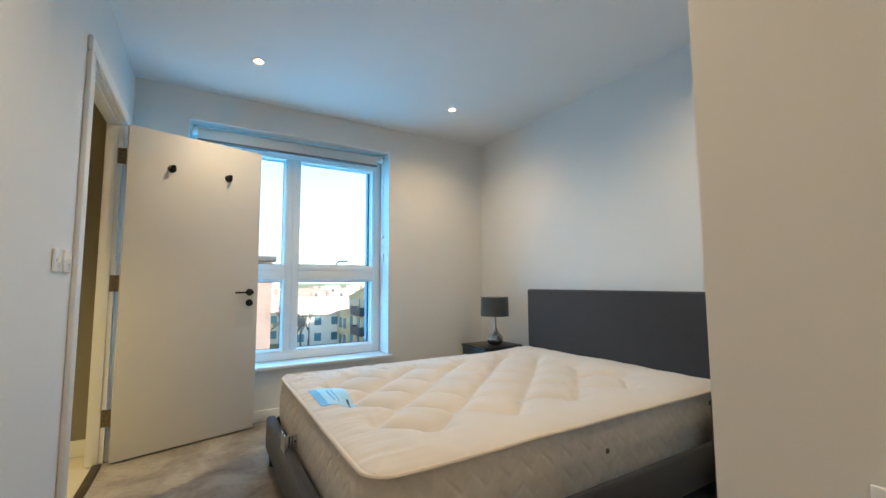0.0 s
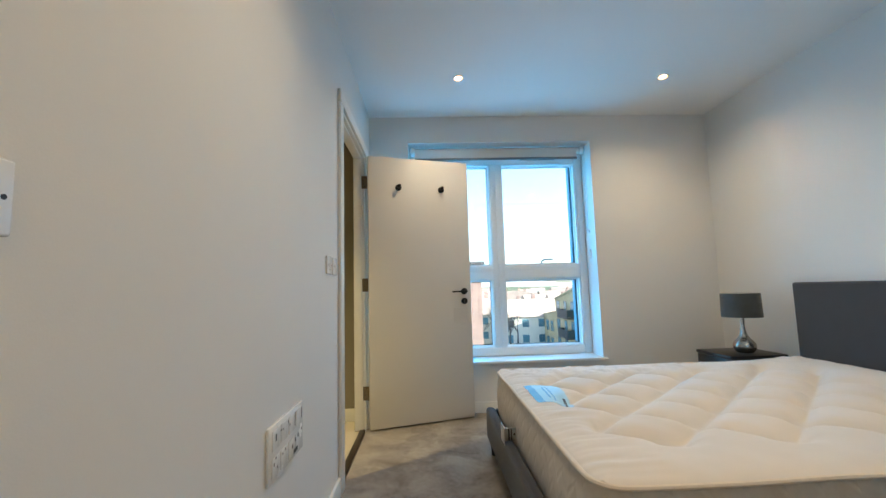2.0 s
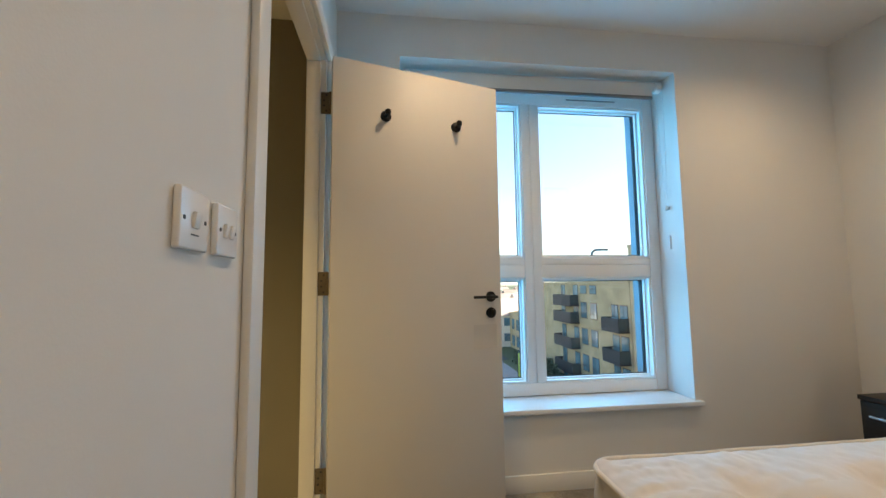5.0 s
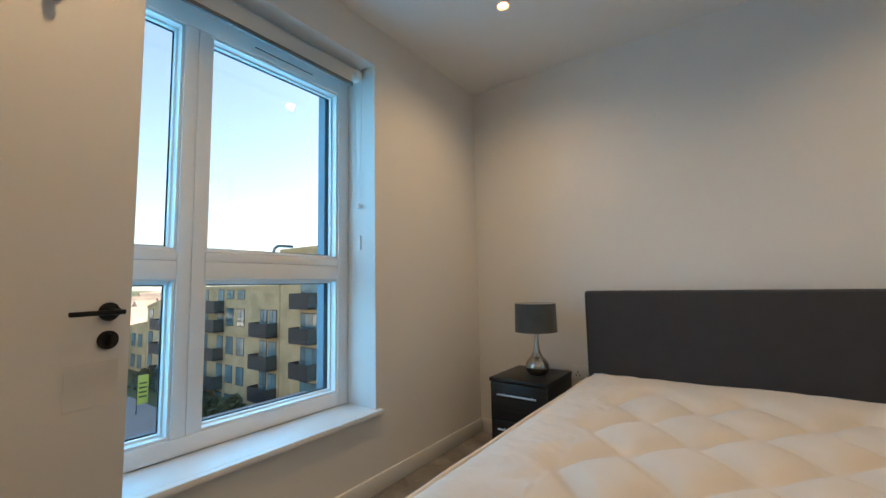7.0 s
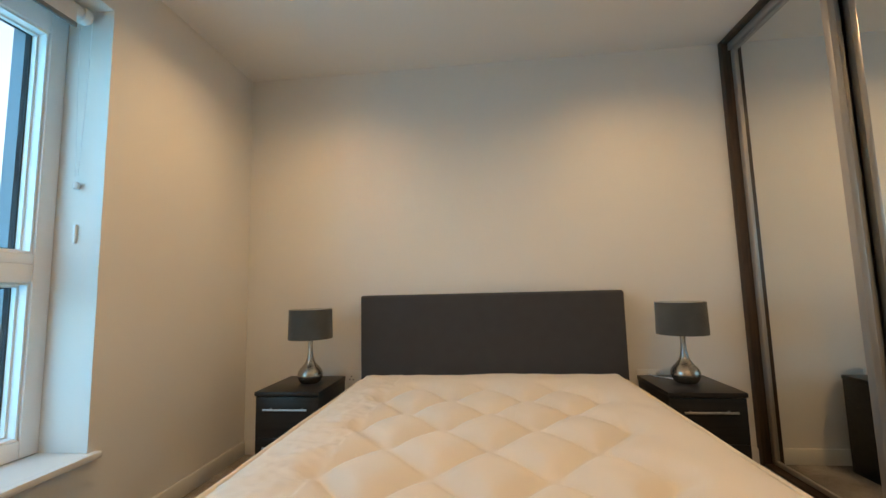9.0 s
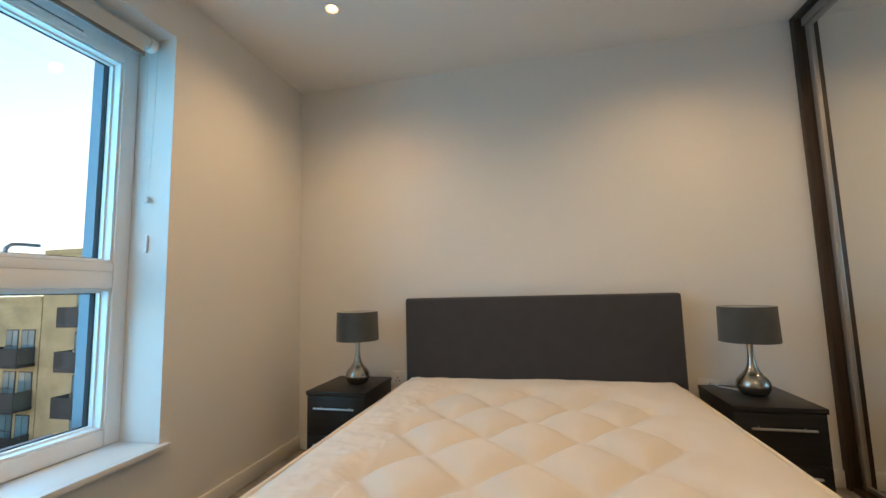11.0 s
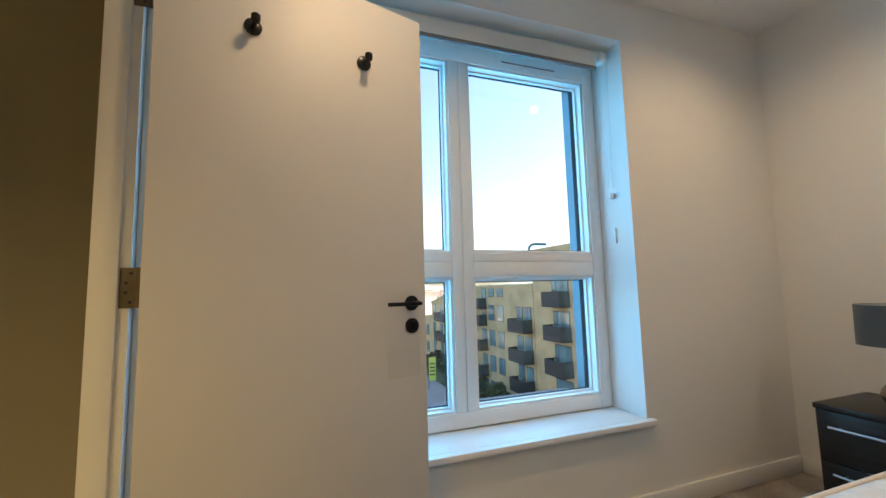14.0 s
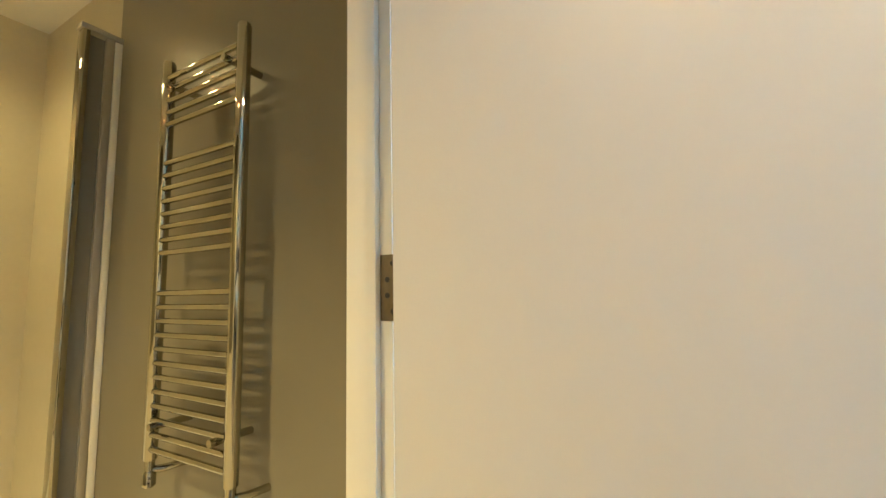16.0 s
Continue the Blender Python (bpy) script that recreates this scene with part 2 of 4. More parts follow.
LABEL_WHITE = surface("label_white", (0.44, 0.69, 0.90), 0.5, vary=0.03)
LABEL_BLUE = surface("label_blue", (0.18, 0.45, 0.78), 0.5, vary=0.04)
LABEL_INK = surface("label_ink", (0.10, 0.13, 0.2), 0.6, vary=0.1)
PLASTIC = surface("white_plastic", (0.80, 0.80, 0.80), 0.25, vary=0.01, bump=0.0)
DARK_SLOT = surface("dark_slot", (0.03, 0.03, 0.035), 0.6, vary=0.1)
BLIND = surface("blind_fabric", (0.66, 0.67, 0.66), 0.8, vary=0.02, scale=4, fine=600, bump=0.1)
BLIND_BAR = surface("grey_blind_bar", (0.16, 0.17, 0.18), 0.45, 0.2, vary=0.04)
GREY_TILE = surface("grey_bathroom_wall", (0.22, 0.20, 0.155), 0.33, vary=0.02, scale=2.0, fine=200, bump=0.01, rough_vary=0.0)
CREAM_TILE = surface("cream_bathroom_wall", (0.60, 0.55, 0.43), 0.34, vary=0.05, scale=2.5, fine=40, bump=0.01, rough_vary=0.0)
FLOOR_TILE = surface("cream_floor_tile", (0.62, 0.56, 0.46), 0.25, vary=0.05, scale=4, fine=60, bump=0.02)
PANE = glass_material("window_glass")
LAMP_LENS = glowing("lamp_lens", (1.0, 0.72, 0.40), 9)
# weak emission that imitates the warm halo round a lit lens
LAMP_RING = glowing("lamp_halo", (1.0, 0.56, 0.24), 0.7)
SCREEN_PANEL = surface("blue_grey_panel", (0.20, 0.20, 0.20), 0.2, 0.3, vary=0.08, scale=4, bump=0.0)
THRESHOLD = surface("bronze_threshold", (0.045, 0.032, 0.022), 0.4, 0.5, vary=0.1)

# ---- mesh helpers ----


def box(bm, x0, x1, y0, y1, z0, z1):
    m = Matrix.Translation(((x0 + x1) / 2, (y0 + y1) / 2, (z0 + z1) / 2)) @ Matrix.Diagonal((abs(x1 - x0), abs(y1 - y0), abs(z1 - z0), 1))
    return bmesh.ops.create_cube(bm, size=1, matrix=m)["verts"]


def boxes(*dims, bevel=0.0, seg=2):
    bm = bmesh.new()
    for d in dims:
        box(bm, *d)
    if bevel:
        bmesh.ops.bevel(bm, geom=list(bm.edges), offset=bevel, segments=seg, profile=0.5, affect="EDGES")
    return bm


def ring_of(center, a, b, r, n):
    return [center + r * (math.cos(2 * math.pi * k / n) * a + math.sin(2 * math.pi * k / n) * b) for k in range(n)]


def tube(bm, pts, r, n=10, closed=False):
    pts = [Vector(p) for p in pts]
    rings, up = [], None
    for i, p in enumerate(pts):
        q0 = pts[i - 1] if (i or closed) else p
        q1 = pts[(i + 1) % len(pts)] if (i < len(pts) - 1 or closed) else p
        d = (q1 - q0).normalized()
        if up is None:
            up = d.orthogonal().normalized()
        a = (up - d * up.dot(d)).normalized()
        up = a
        rings.append([bm.verts.new(v) for v in ring_of(p, a, d.cross(a), r, n)])
    pairs = list(zip(rings, rings[1:])) + ([(rings[-1], rings[0])] if closed else [])
    for s, e in pairs:
        for k in range(n):
            bm.faces.new((s[k], s[(k + 1) % n], e[(k + 1) % n], e[k]))
    if not closed:
        bm.faces.new(rings[0][::-1]), bm.faces.new(rings[-1])
    return bm


def lathe(profile, at=(0, 0, 0), n=40, axis="Z"):
    """A turned shape from (radius, height) pairs."""
    bm = bmesh.new()
    rings = []
    for r, h in profile:
        ring = []
        for k in range(n):
            c, s = r * math.cos(2 * math.pi * k / n), r * math.sin(2 * math.pi * k / n)
            v = {"Z": (c, s, h), "Y": (c, h, s), "X": (h, c, s)}[axis]
            ring.append(bm.verts.new(Vector(at) + Vector(v)))
        rings.append(ring)
    for s, e in zip(rings, rings[1:]):
        for k in range(n):
            bm.faces.new((s[k], s[(k + 1) % n], e[(k + 1) % n], e[k]))
    bm.faces.new(rings[0][::-1]), bm.faces.new(rings[-1])
    bmesh.ops.recalc_face_normals(bm, faces=bm.faces)
    return bm


def mesh_from(name, bm, material, base, smooth=True):
    bmesh.ops.translate(bm, verts=bm.verts, vec=-Vector(base))
    bmesh.ops.recalc_face_normals(bm, faces=bm.faces)
    me = bpy.data.meshes.new(name)
    for f in bm.faces:
        f.smooth = smooth
    if smooth:
        for e in bm.edges:
            if len(e.link_faces) == 2 and e.calc_face_angle() > radians(38):
                e.smooth = False
    bm.to_mesh(me)
    bm.free()
    me.materials.append(material)
    return me


def root_of(ob):
    while ob.parent:
        ob = ob.parent
    return ob


def part(name, bm, material, parent, label="", smooth=True):
    """One mesh, given in world metres, under a thing or a part."""
    ob = new(name, mesh_from(name, bm, material, root_of(parent)["base"], smooth))
    ob.parent = parent
    return tagged(ob, label)


def thing(name, base, label, category, group="", kind=""):
    ob = new(name)
    ob.empty_display_size = 0.1
    ob.location, ob["base"] = base, base
    return tagged(ob, label, category, group, kind)


def single(name, bm, material, base, label, category, group="", kind="", smooth=True):
    ob = new(name, mesh_from(name, bm, material, base, smooth))
    ob.location, ob["base"] = base, base
    return tagged(ob, label, category, group, kind)


def structure(name, bm, material, label, category, smooth=False):
    return single(name, bm, material, (0, 0, 0), label, category, kind="structure", smooth=smooth)


# ---- the large structure ----
XW, XE, YN, YS, ZC = -0.42, 2.575, 3.69, -1.60, 2.515     # bedroom faces
WALL_T = 0.085                                            # thickness of the bathroom partition
YO = 4.13                                                # outer face of the window wall
WX0, WX1, WZ0, WZ1 = -0.086, 1.515, 0.411, 2.282            # window opening
DY0, DY1, DZ = 2.520, 3.397, 2.075                         # doorway through the west wall
BX, BYN, BYS, BZ = -2.70, 3.61, 1.55, 2.39                # bathroom
WARD_X, WARD_Y = 0.834, 0.60                               # corner of the wardrobe recess

structure("floor", boxes((XW, XE, YS, YN, -0.06, 0.0)), CARPET, "mottled beige-grey cut-pile carpet, brushed in patches", "carpet")
structure("ceiling", boxes((XW - WALL_T, XE + 0.12, YS - 0.1, YO, ZC, ZC + 0.2)), CEILING, "smooth matt white plaster ceiling", "ceiling")
structure("wall_north", boxes((XW, WX0, YN, YO, -0.3, ZC), (WX1, XE + 0.12, YN, YO, -0.3, ZC), (WX0, WX1, YN, YO, -0.3, WZ0 - 0.025), (WX0, WX1, YN, YO, WZ1, ZC)), WALL, "off-white painted wall with a deep window reveal", "wall")
structure("wall_east", boxes((XE, XE + 0.12, YS, YN, -0.06, ZC)), WALL, "off-white painted wall behind the bed", "wall")
structure("wall_west", boxes((XW - WALL_T, XW, YS, DY0, -0.06, ZC), (XW - WALL_T, XW, DY1, YO, -0.06, ZC), (XW - WALL_T, XW, DY0, DY1, DZ, ZC)), WALL, "off-white painted wall with the bathroom doorway", "wall")
structure("wall_south", boxes((XW - WALL_T, XE + 0.12, YS - 0.1, YS, -0.06, ZC)), WALL, "plain off-white wall closing the entrance lobby", "wall")
structure("wall_lobby", boxes((WARD_X, WARD_X + 0.09, YS, WARD_Y + 0.020, 0.0, ZC)), WALL, "off-white painted partition beside the wardrobe", "wall")
structure("wall_wardrobe_back", boxes((WARD_X + 0.09, XE, -0.13, -0.05, 0.0, ZC)), WALL, "plain wall behind the fitted wardrobe", "wall")


def skirting(x0, x1, y0, y1):
    bm = boxes((x0, x1, y0, y1, 0.0, 0.086), bevel=0.003)
    return structure("baseboard", bm, TRIM, "white painted square-edged skirting board", "skirting", True)


skirting(XW + 0.001, XE - 0.016, YN - 0.016, YN - 0.0005)
skirting(XE - 0.016, XE - 0.0005, WARD_Y + 0.002, YN - 0.017)
skirting(XW + 0.0005, XW + 0.016, YS + 0.02, 2.438)
skirting(XW + 0.0005, XW + 0.016, 3.478, YN - 0.017)
skirting(WARD_X - 0.016, WARD_X - 0.0005, YS + 0.02, WARD_Y + 0.019)

# bathroom shell
structure("bathroom_floor", boxes((BX - 0.1, XW - 0.012, BYS, BYN + 0.1, -0.06, -0.004)), FLOOR_TILE, "cream tiled bathroom floor", "floor")
structure("bathroom_ceiling", boxes((BX - 0.1, XW - WALL_T, BYS - 0.1, BYN + 0.1, BZ, BZ + 0.1)), CEILING, "white bathroom ceiling", "ceiling")
# unseen wall, made grey so that the chrome bars reflect something dark
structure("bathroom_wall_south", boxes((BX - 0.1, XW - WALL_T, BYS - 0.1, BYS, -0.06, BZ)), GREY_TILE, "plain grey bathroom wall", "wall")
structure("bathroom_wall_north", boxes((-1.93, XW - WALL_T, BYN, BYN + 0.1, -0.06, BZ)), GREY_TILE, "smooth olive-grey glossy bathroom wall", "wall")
structure("shower_wall_north", boxes((BX - 0.1, -1.9305, BYN, BYN + 0.1, -0.06, BZ)), CREAM_TILE, "cream glossy shower wall", "wall")
structure("shower_wall_west", boxes((BX - 0.1, BX, BYS, BYN, -0.06, BZ)), CREAM_TILE, "cream glossy shower wall", "wall")
structure("bathroom_baseboard", boxes((-1.90, XW - WALL_T - 0.001, BYN - 0.012, BYN - 0.0005, -0.004, 0.095), bevel=0.003), TRIM, "white skirting along the bathroom wall", "skirting", True)

# threshold between carpet and tiles
structure("threshold", boxes((XW - 0.045, XW - 0.004, 2.545, 3.374, -0.003, 0.008), bevel=0.003), THRESHOLD, "dark bronze threshold strip in the doorway", "threshold", True)

# ---- door frame and door ----
frame_ = thing("door_frame", (XW, 2.9, 0), "white painted timber door frame with plain architrave", "door frame", kind="structure")
for y0, y1, xf in ((2.520, 2.540, XW), (3.379, 3.397, XW)):
    part("jamb", boxes((XW - WALL_T, xf, y0, y1, 0, DZ)), TRIM, frame_)
part("head", boxes((XW - WALL_T, XW, 2.5405, 3.3785, 2.057, DZ)), TRIM, frame_)
for dims in ((XW - 0.080, XW - 0.022, 2.540, 2.553, 0, 2.044), (XW - 0.080, XW - 0.022, 3.366, 3.379, 0, 2.044), (XW - 0.080, XW - 0.022, 2.5535, 3.3655, 2.044, 2.057)):
    part("door_stop", boxes(dims, bevel=0.002), TRIM, frame_)
for y0, y1, xf in ((2.440, 2.513, XW), (3.404, 3.476, XW)):
    part("architrave", boxes((xf + 0.0005, xf + 0.020, y0, y1, 0, 2.068), bevel=0.004), TRIM, frame_)
part("architrave", boxes((XW + 0.0005, XW + 0.020, 2.440, 3.476, 2.069, 2.138), bevel=0.004), TRIM, frame_)

HINGE, SWING, LEAF_W, LEAF_T, LEAF_Z = Vector((-0.384, 3.330, 0)), radians(16.0), 0.818, 0.044, 0.012
LEAF = Matrix.Translation(HINGE) @ Matrix.Rotation(SWING, 4, "Z")


def on_leaf(bm):
    bmesh.ops.transform(bm, matrix=LEAF, verts=bm.verts)
    return bm


door = thing("door_1", tuple(HINGE), "open flush bathroom door painted warm off-white", "door", kind="structure")
leaf = part("leaf", on_leaf(boxes((0.0, LEAF_W, 0.0, LEAF_T, LEAF_Z, 2.052), bevel=0.002)), DOOR, door)
# thin plate, slightly darker and glossier than the leaf, below the lock
part("darker_patch", on_leaf(boxes((0.665, 0.790, -0.0008, -0.0001, 0.745, 0.860), bevel=0.0003, seg=1)), PATCH, leaf, "faint darker rectangular patch on the door")


def round_on_leaf(u, z, profile, n=36):
    """A turned piece standing out of the room-side face of the leaf."""
    return on_leaf(lathe([(r, -h) for r, h in profile], (u, 0, z), n, "Y"))


for z, hole in ((0.992, False), (0.915, True)):
    rose = part("lock_rose" if hole else "handle_rose", round_on_leaf(0.759, z, [(0.0255, 0), (0.0255, 0.007), (0.0245, 0.009), (0.012, 0.0092)]), BLACK, leaf)
    if hole:
        part("thumb_turn", on_leaf(boxes((0.755, 0.763, -0.030, -0.009, z - 0.016, z + 0.016), bevel=0.003)), BLACK, rose)
    else:
        bm = round_on_leaf(0.759, z, [(0.009, 0.0085), (0.009, 0.045), (0.007, 0.047)], 20)
        part("spindle_neck", bm, BLACK, rose)
        part("lever", on_leaf(boxes((0.642, 0.771, -0.056, -0.046, z - 0.007, z + 0.006), bevel=0.003)), BLACK, rose)
for u in (0.236, 0.586):
    hook = part("coat_hook", round_on_leaf(u, 1.814, [(0.0245, 0), (0.0245, 0.006), (0.022, 0.008), (0.008, 0.009), (0.0075, 0.036)]), BLACK, leaf, "round matt black coat hook")
    part("peg", on_leaf(lathe([(0.010, 0.0), (0.013, 0.006), (0.013, 0.020), (0.009, 0.024)], (u, -0.040, 1.808), 24)), BLACK, hook)
for z in (0.262, 1.061, 1.857):
    bm = boxes((XW - 0.021, XW + 0.016, 3.3762, 3.3788, z - 0.050, z + 0.050), bevel=0.001)
    hinge = part("hinge", bm, BRONZE, frame_, "bronze butt hinge with four screws")
    part("knuckle", lathe([(0.0065, z - 0.05), (0.0065, z + 0.05)], (XW + 0.021, 3.3735, 0), 16), BRONZE, hinge)
    for k, dz in enumerate((-0.036, -0.012, 0.012, 0.036)):
        part("screw", lathe([(0.0042, 0), (0.0042, -0.001), (0.002, -0.0012)], (XW - 0.007 + (0.010 if k in (0, 3) else 0), 3.3760, z + dz), 12, "Y"), DARK_SLOT, hinge)

# ---- window ----
win = thing("window_1", (0.7, 3.9, WZ0), "white four-pane window with dark seals", "window", kind="structure")
FY0, FY1, GY = 3.905, 3.990, 3.978     # frame front and back, glass
fx0, fx1, fz0, fz1 = WX0 + 0.002, WX1 - 0.002, WZ0 + 0.002, WZ1 - 0.002
FRAME_W, RAIL_Z0, RAIL_Z1 = 0.067, 0.481, 2.150            # visible frame width, bottom and top rail edges
for x0, x1 in ((fx0, fx0 + FRAME_W), (fx1 - FRAME_W, fx1)):
    part("frame_stile", boxes((x0, x1, FY0, FY1, fz0, fz1), bevel=0.003), UPVC, win)
part("frame_rail", boxes((fx0 + FRAME_W + 0.001, fx1 - FRAME_W - 0.001, FY0, FY1, fz0, RAIL_Z0), bevel=0.003), UPVC, win)
head_rail = part("frame_rail", boxes((fx0 + FRAME_W + 0.001, fx1 - FRAME_W - 0.001, FY0, FY1, RAIL_Z1, fz1), bevel=0.003), UPVC, win)
MX0, MX1, TZ0, TZ1 = 0.648, 0.752, 1.088, 1.202
MXC, TZC = (MX0 + MX1) / 2, 1.162
for x0, x1 in ((MX0, MXC - 0.0015), (MXC + 0.0015, MX1)):
    part("mullion", boxes((x0, x1, FY0, FY1, RAIL_Z0 + 0.001, RAIL_Z1 - 0.001), bevel=0.0025), UPVC, win)
part("mullion_joint", boxes((MXC - 0.0014, MXC + 0.0014, FY0 + 0.008, FY1, RAIL_Z0 + 0.001, RAIL_Z1 - 0.001)), UPVC, win)
cols = ((fx0 + FRAME_W + 0.001, MX0 - 0.001), (MX1 + 0.001, fx1 - FRAME_W - 0.001))
rows_z = ((RAIL_Z0 + 0.001, TZ0 - 0.001), (TZ1 + 0.001, RAIL_Z1 - 0.001))


def ring(x0, x1, z0, z1, w, y0, y1):
    """Four butted strips of width w round an opening."""
    return boxes((x0, x0 + w, y0, y1, z0, z1), (x1 - w, x1, y0, y1, z0, z1), (x0 + w, x1 - w, y0, y1, z0, z0 + w), (x0 + w, x1 - w, y0, y1, z1 - w, z1))


for cx0, cx1 in cols:
    for z0, z1, y0 in ((TZ0, TZC - 0.001, FY0 + 0.001), (TZC + 0.001, TZ1, FY0 + 0.001), (TZC - 0.0009, TZC + 0.0009, FY0 + 0.007)):
        part("transom", boxes((cx0, cx1, y0, FY1, z0, z1), bevel=0.0025 if z1 - z0 > 0.01 else 0), UPVC, win)
    for rz0, rz1 in rows_z:
        SF = 0.009
        sash = part("sash", ring(cx0 + 0.001, cx1 - 0.001, rz0 + 0.001, rz1 - 0.001, SF, FY0 + 0.010, GY + 0.005), UPVC, win, smooth=False)
        gx0, gx1, gz0, gz1 = cx0 + SF + 0.001, cx1 - SF - 0.001, rz0 + SF + 0.001, rz1 - SF - 0.001
        part("glazing_bead", ring(gx0, gx1, gz0, gz1, 0.008, FY0 + 0.048, GY - 0.004), UPVC, sash, smooth=False)
        part("gasket", ring(gx0, gx1, gz0, gz1, 0.013, GY - 0.0035, GY - 0.001), GASKET, sash, smooth=False)
        pane = part("pane", boxes((gx0 + 0.002, gx1 - 0.002, GY, GY + 0.004, gz0 + 0.002, gz1 - 0.002)), PANE, sash, "clear glass pane", smooth=False)
        pane.visible_shadow = False
    vent = part("trickle_vent", boxes(((cx0 + cx1) / 2 - 0.175, (cx0 + cx1) / 2 + 0.175, FY0 - 0.007, FY0 - 0.0002, 2.172, 2.198), bevel=0.003), UPVC, head_rail)
    part("slot", boxes(((cx0 + cx1) / 2 - 0.160, (cx0 + cx1) / 2 + 0.160, FY0 - 0.0082, FY0 - 0.0071, 2.181, 2.188)), BLIND_BAR, vent)
bm = bmesh.new()
tube(bm, [(1.118, 4.005, 1.165), (1.120, 4.010, 1.218), (1.128, 4.016, 1.246), (1.146, 4.020, 1.261), (1.172, 4.020, 1.264), (1.235, 4.020, 1.264)], 0.0075, 10)
part("outside_handle", bm, BLIND_BAR, win, "bent grey bar outside the pane")
structure("window_sill", boxes((WX0 - 0.03, WX1 + 0.03, YN - 0.036, YN - 0.0005, WZ0 - 0.024, WZ0), (WX0 + 0.001, WX1 - 0.001, YN - 0.0005, FY0 - 0.0005, WZ0 - 0.024, WZ0), bevel=0.003), SILL, "glossy white window board", "window sill", True)
RENDER_GREY = surface("dark_grey_cladding", (0.10, 0.13, 0.16), 0.5, vary=0.12, scale=5)
structure("outer_reveal", boxes((1.417, WX1 - 0.003, FY1 + 0.004, 4.052, WZ0 + 0.001, WZ1 - 0.001), (WX0 + 0.003, 0.012, FY1 + 0.004, 4.052, WZ0 + 0.001, WZ1 - 0.001), (0.013, 1.416, FY1 + 0.004, 4.052, 2.168, WZ1 - 0.003), (0.013, 1.416, FY1 + 0.004, YO + 0.03, WZ0 + 0.001, WZ0 + 0.05)), RENDER_GREY, "dark grey metal lining outside the window", "reveal")

# roller blind
blind = thing("roller_blind", (0.72, 3.77, 2.2), "rolled-up pale grey roller blind in the window reveal", "blind")
part("roll", lathe([(0.031, -0.05), (0.031, 1.452)], (0, 3.795, 2.236), 32, "X"), BLIND, blind)
part("hem", boxes((-0.030, 1.420, 3.763, 3.7665, 2.165, 2.24)), BLIND, blind)
part("bottom_bar", boxes((-0.032, 1.422, 3.758, 3.772, 2.146, 2.167), bevel=0.004), BLIND_BAR, blind, "grey bottom bar")
for x in (-0.066, 1.456):
    part("bracket", lathe([(0.034, 0), (0.036, 0.004), (0.036, 0.030), (0.030, 0.036)], (x, 3.795, 2.236), 28, "X"), PLASTIC, blind)
bm = bmesh.new()
tube(bm, [(1.490, 3.766, 2.23), (1.494, 3.776, 1.9), (1.498, 3.795, 1.53)], 0.0016, 6)
tube(bm, [(1.490, 3.826, 2.23), (1.494, 3.820, 1.9), (1.498, 3.807, 1.53)], 0.0016, 6)
part("chain", bm, PLASTIC, blind)
part("chain_weight", lathe([(0.004, 0.03), (0.011, 0.024), (0.013, 0.012), (0.011, 0.0), (0.004, -0.004)], (1.499, 3.801, 1.480), 20), PLASTIC, blind)
cleat = single("chain_cleat", boxes((1.503, 1.5148, 3.796, 3.812, 1.249, 1.329), bevel=0.003), PLASTIC, (1.51, 3.804, 1.249), "small white plastic chain cleat on the window reveal", "cleat")

# ---- downlights ----


def downlight(x, y, z):
    lamp = thing("downlight", (x, y, z), "small round recessed ceiling downlight, switched on", "downlight", "ceiling downlights")
    part("bezel", lathe([(0.0235, -0.0005), (0.041, -0.0005), (0.043, -0.003), (0.040, -0.006), (0.026, -0.004), (0.0235, -0.0005)], (x, y, z), 36), PLASTIC, lamp)
    # added ring whose glow stands in for the halo round the lens
    part("halo_ring", lathe([(0.0215, -0.0006), (0.0260, -0.0030), (0.031, -0.0055), (0.031, -0.0062), (0.0255, -0.0036), (0.0215, -0.0012)], (x, y, z), 32), LAMP_RING, lamp, "glowing ring added for the warm halo round the lens")
    part("lens", lathe([(0.001, -0.0012), (0.0214, -0.0012), (0.0214, -0.0006), (0.001, -0.0006)], (x, y, z), 28), LAMP_LENS, lamp)
    return lamp


for lx, ly in ROOM_LAMPS:
    downlight(lx, ly, ZC)
for lx, ly in BATH_LAMPS:
    downlight(lx, ly, BZ)

# ---- wardrobe ----
ward = thing("fitted_wardrobe", (1.7, 0.55, 0), "floor-to-ceiling sliding wardrobe with mirror doors and walnut liner", "wardrobe")
wx0, wx1 = WARD_X + 0.092, XE - 0.002
part("end_liner", boxes((wx1 - 0.043, wx1, 0.475, 0.603, 0.002, ZC - 0.002), bevel=0.002), WALNUT, ward, "dark walnut side liner")
part("end_liner", boxes((wx0, wx0 + 0.04, 0.475, 0.603, 0.002, ZC - 0.002), bevel=0.002), WALNUT, ward)
part("head_liner", boxes((wx0 + 0.041, wx1 - 0.044, 0.475, 0.603, ZC - 0.030, ZC - 0.002), bevel=0.002), WALNUT, ward)
part("top_track", boxes((wx0 + 0.042, wx1 - 0.045, 0.480, 0.572, ZC - 0.075, ZC - 0.031), bevel=0.002), GREY_ALU, ward)
part("floor_track", boxes((wx0 + 0.042, wx1 - 0.045, 0.480, 0.598, 0.002, 0.018), bevel=0.003), WALNUT, ward)
part("track_rail", boxes((wx0 + 0.042, wx1 - 0.045, 0.522, 0.529, 0.0185, 0.027), bevel=0.001), GREY_ALU, ward)
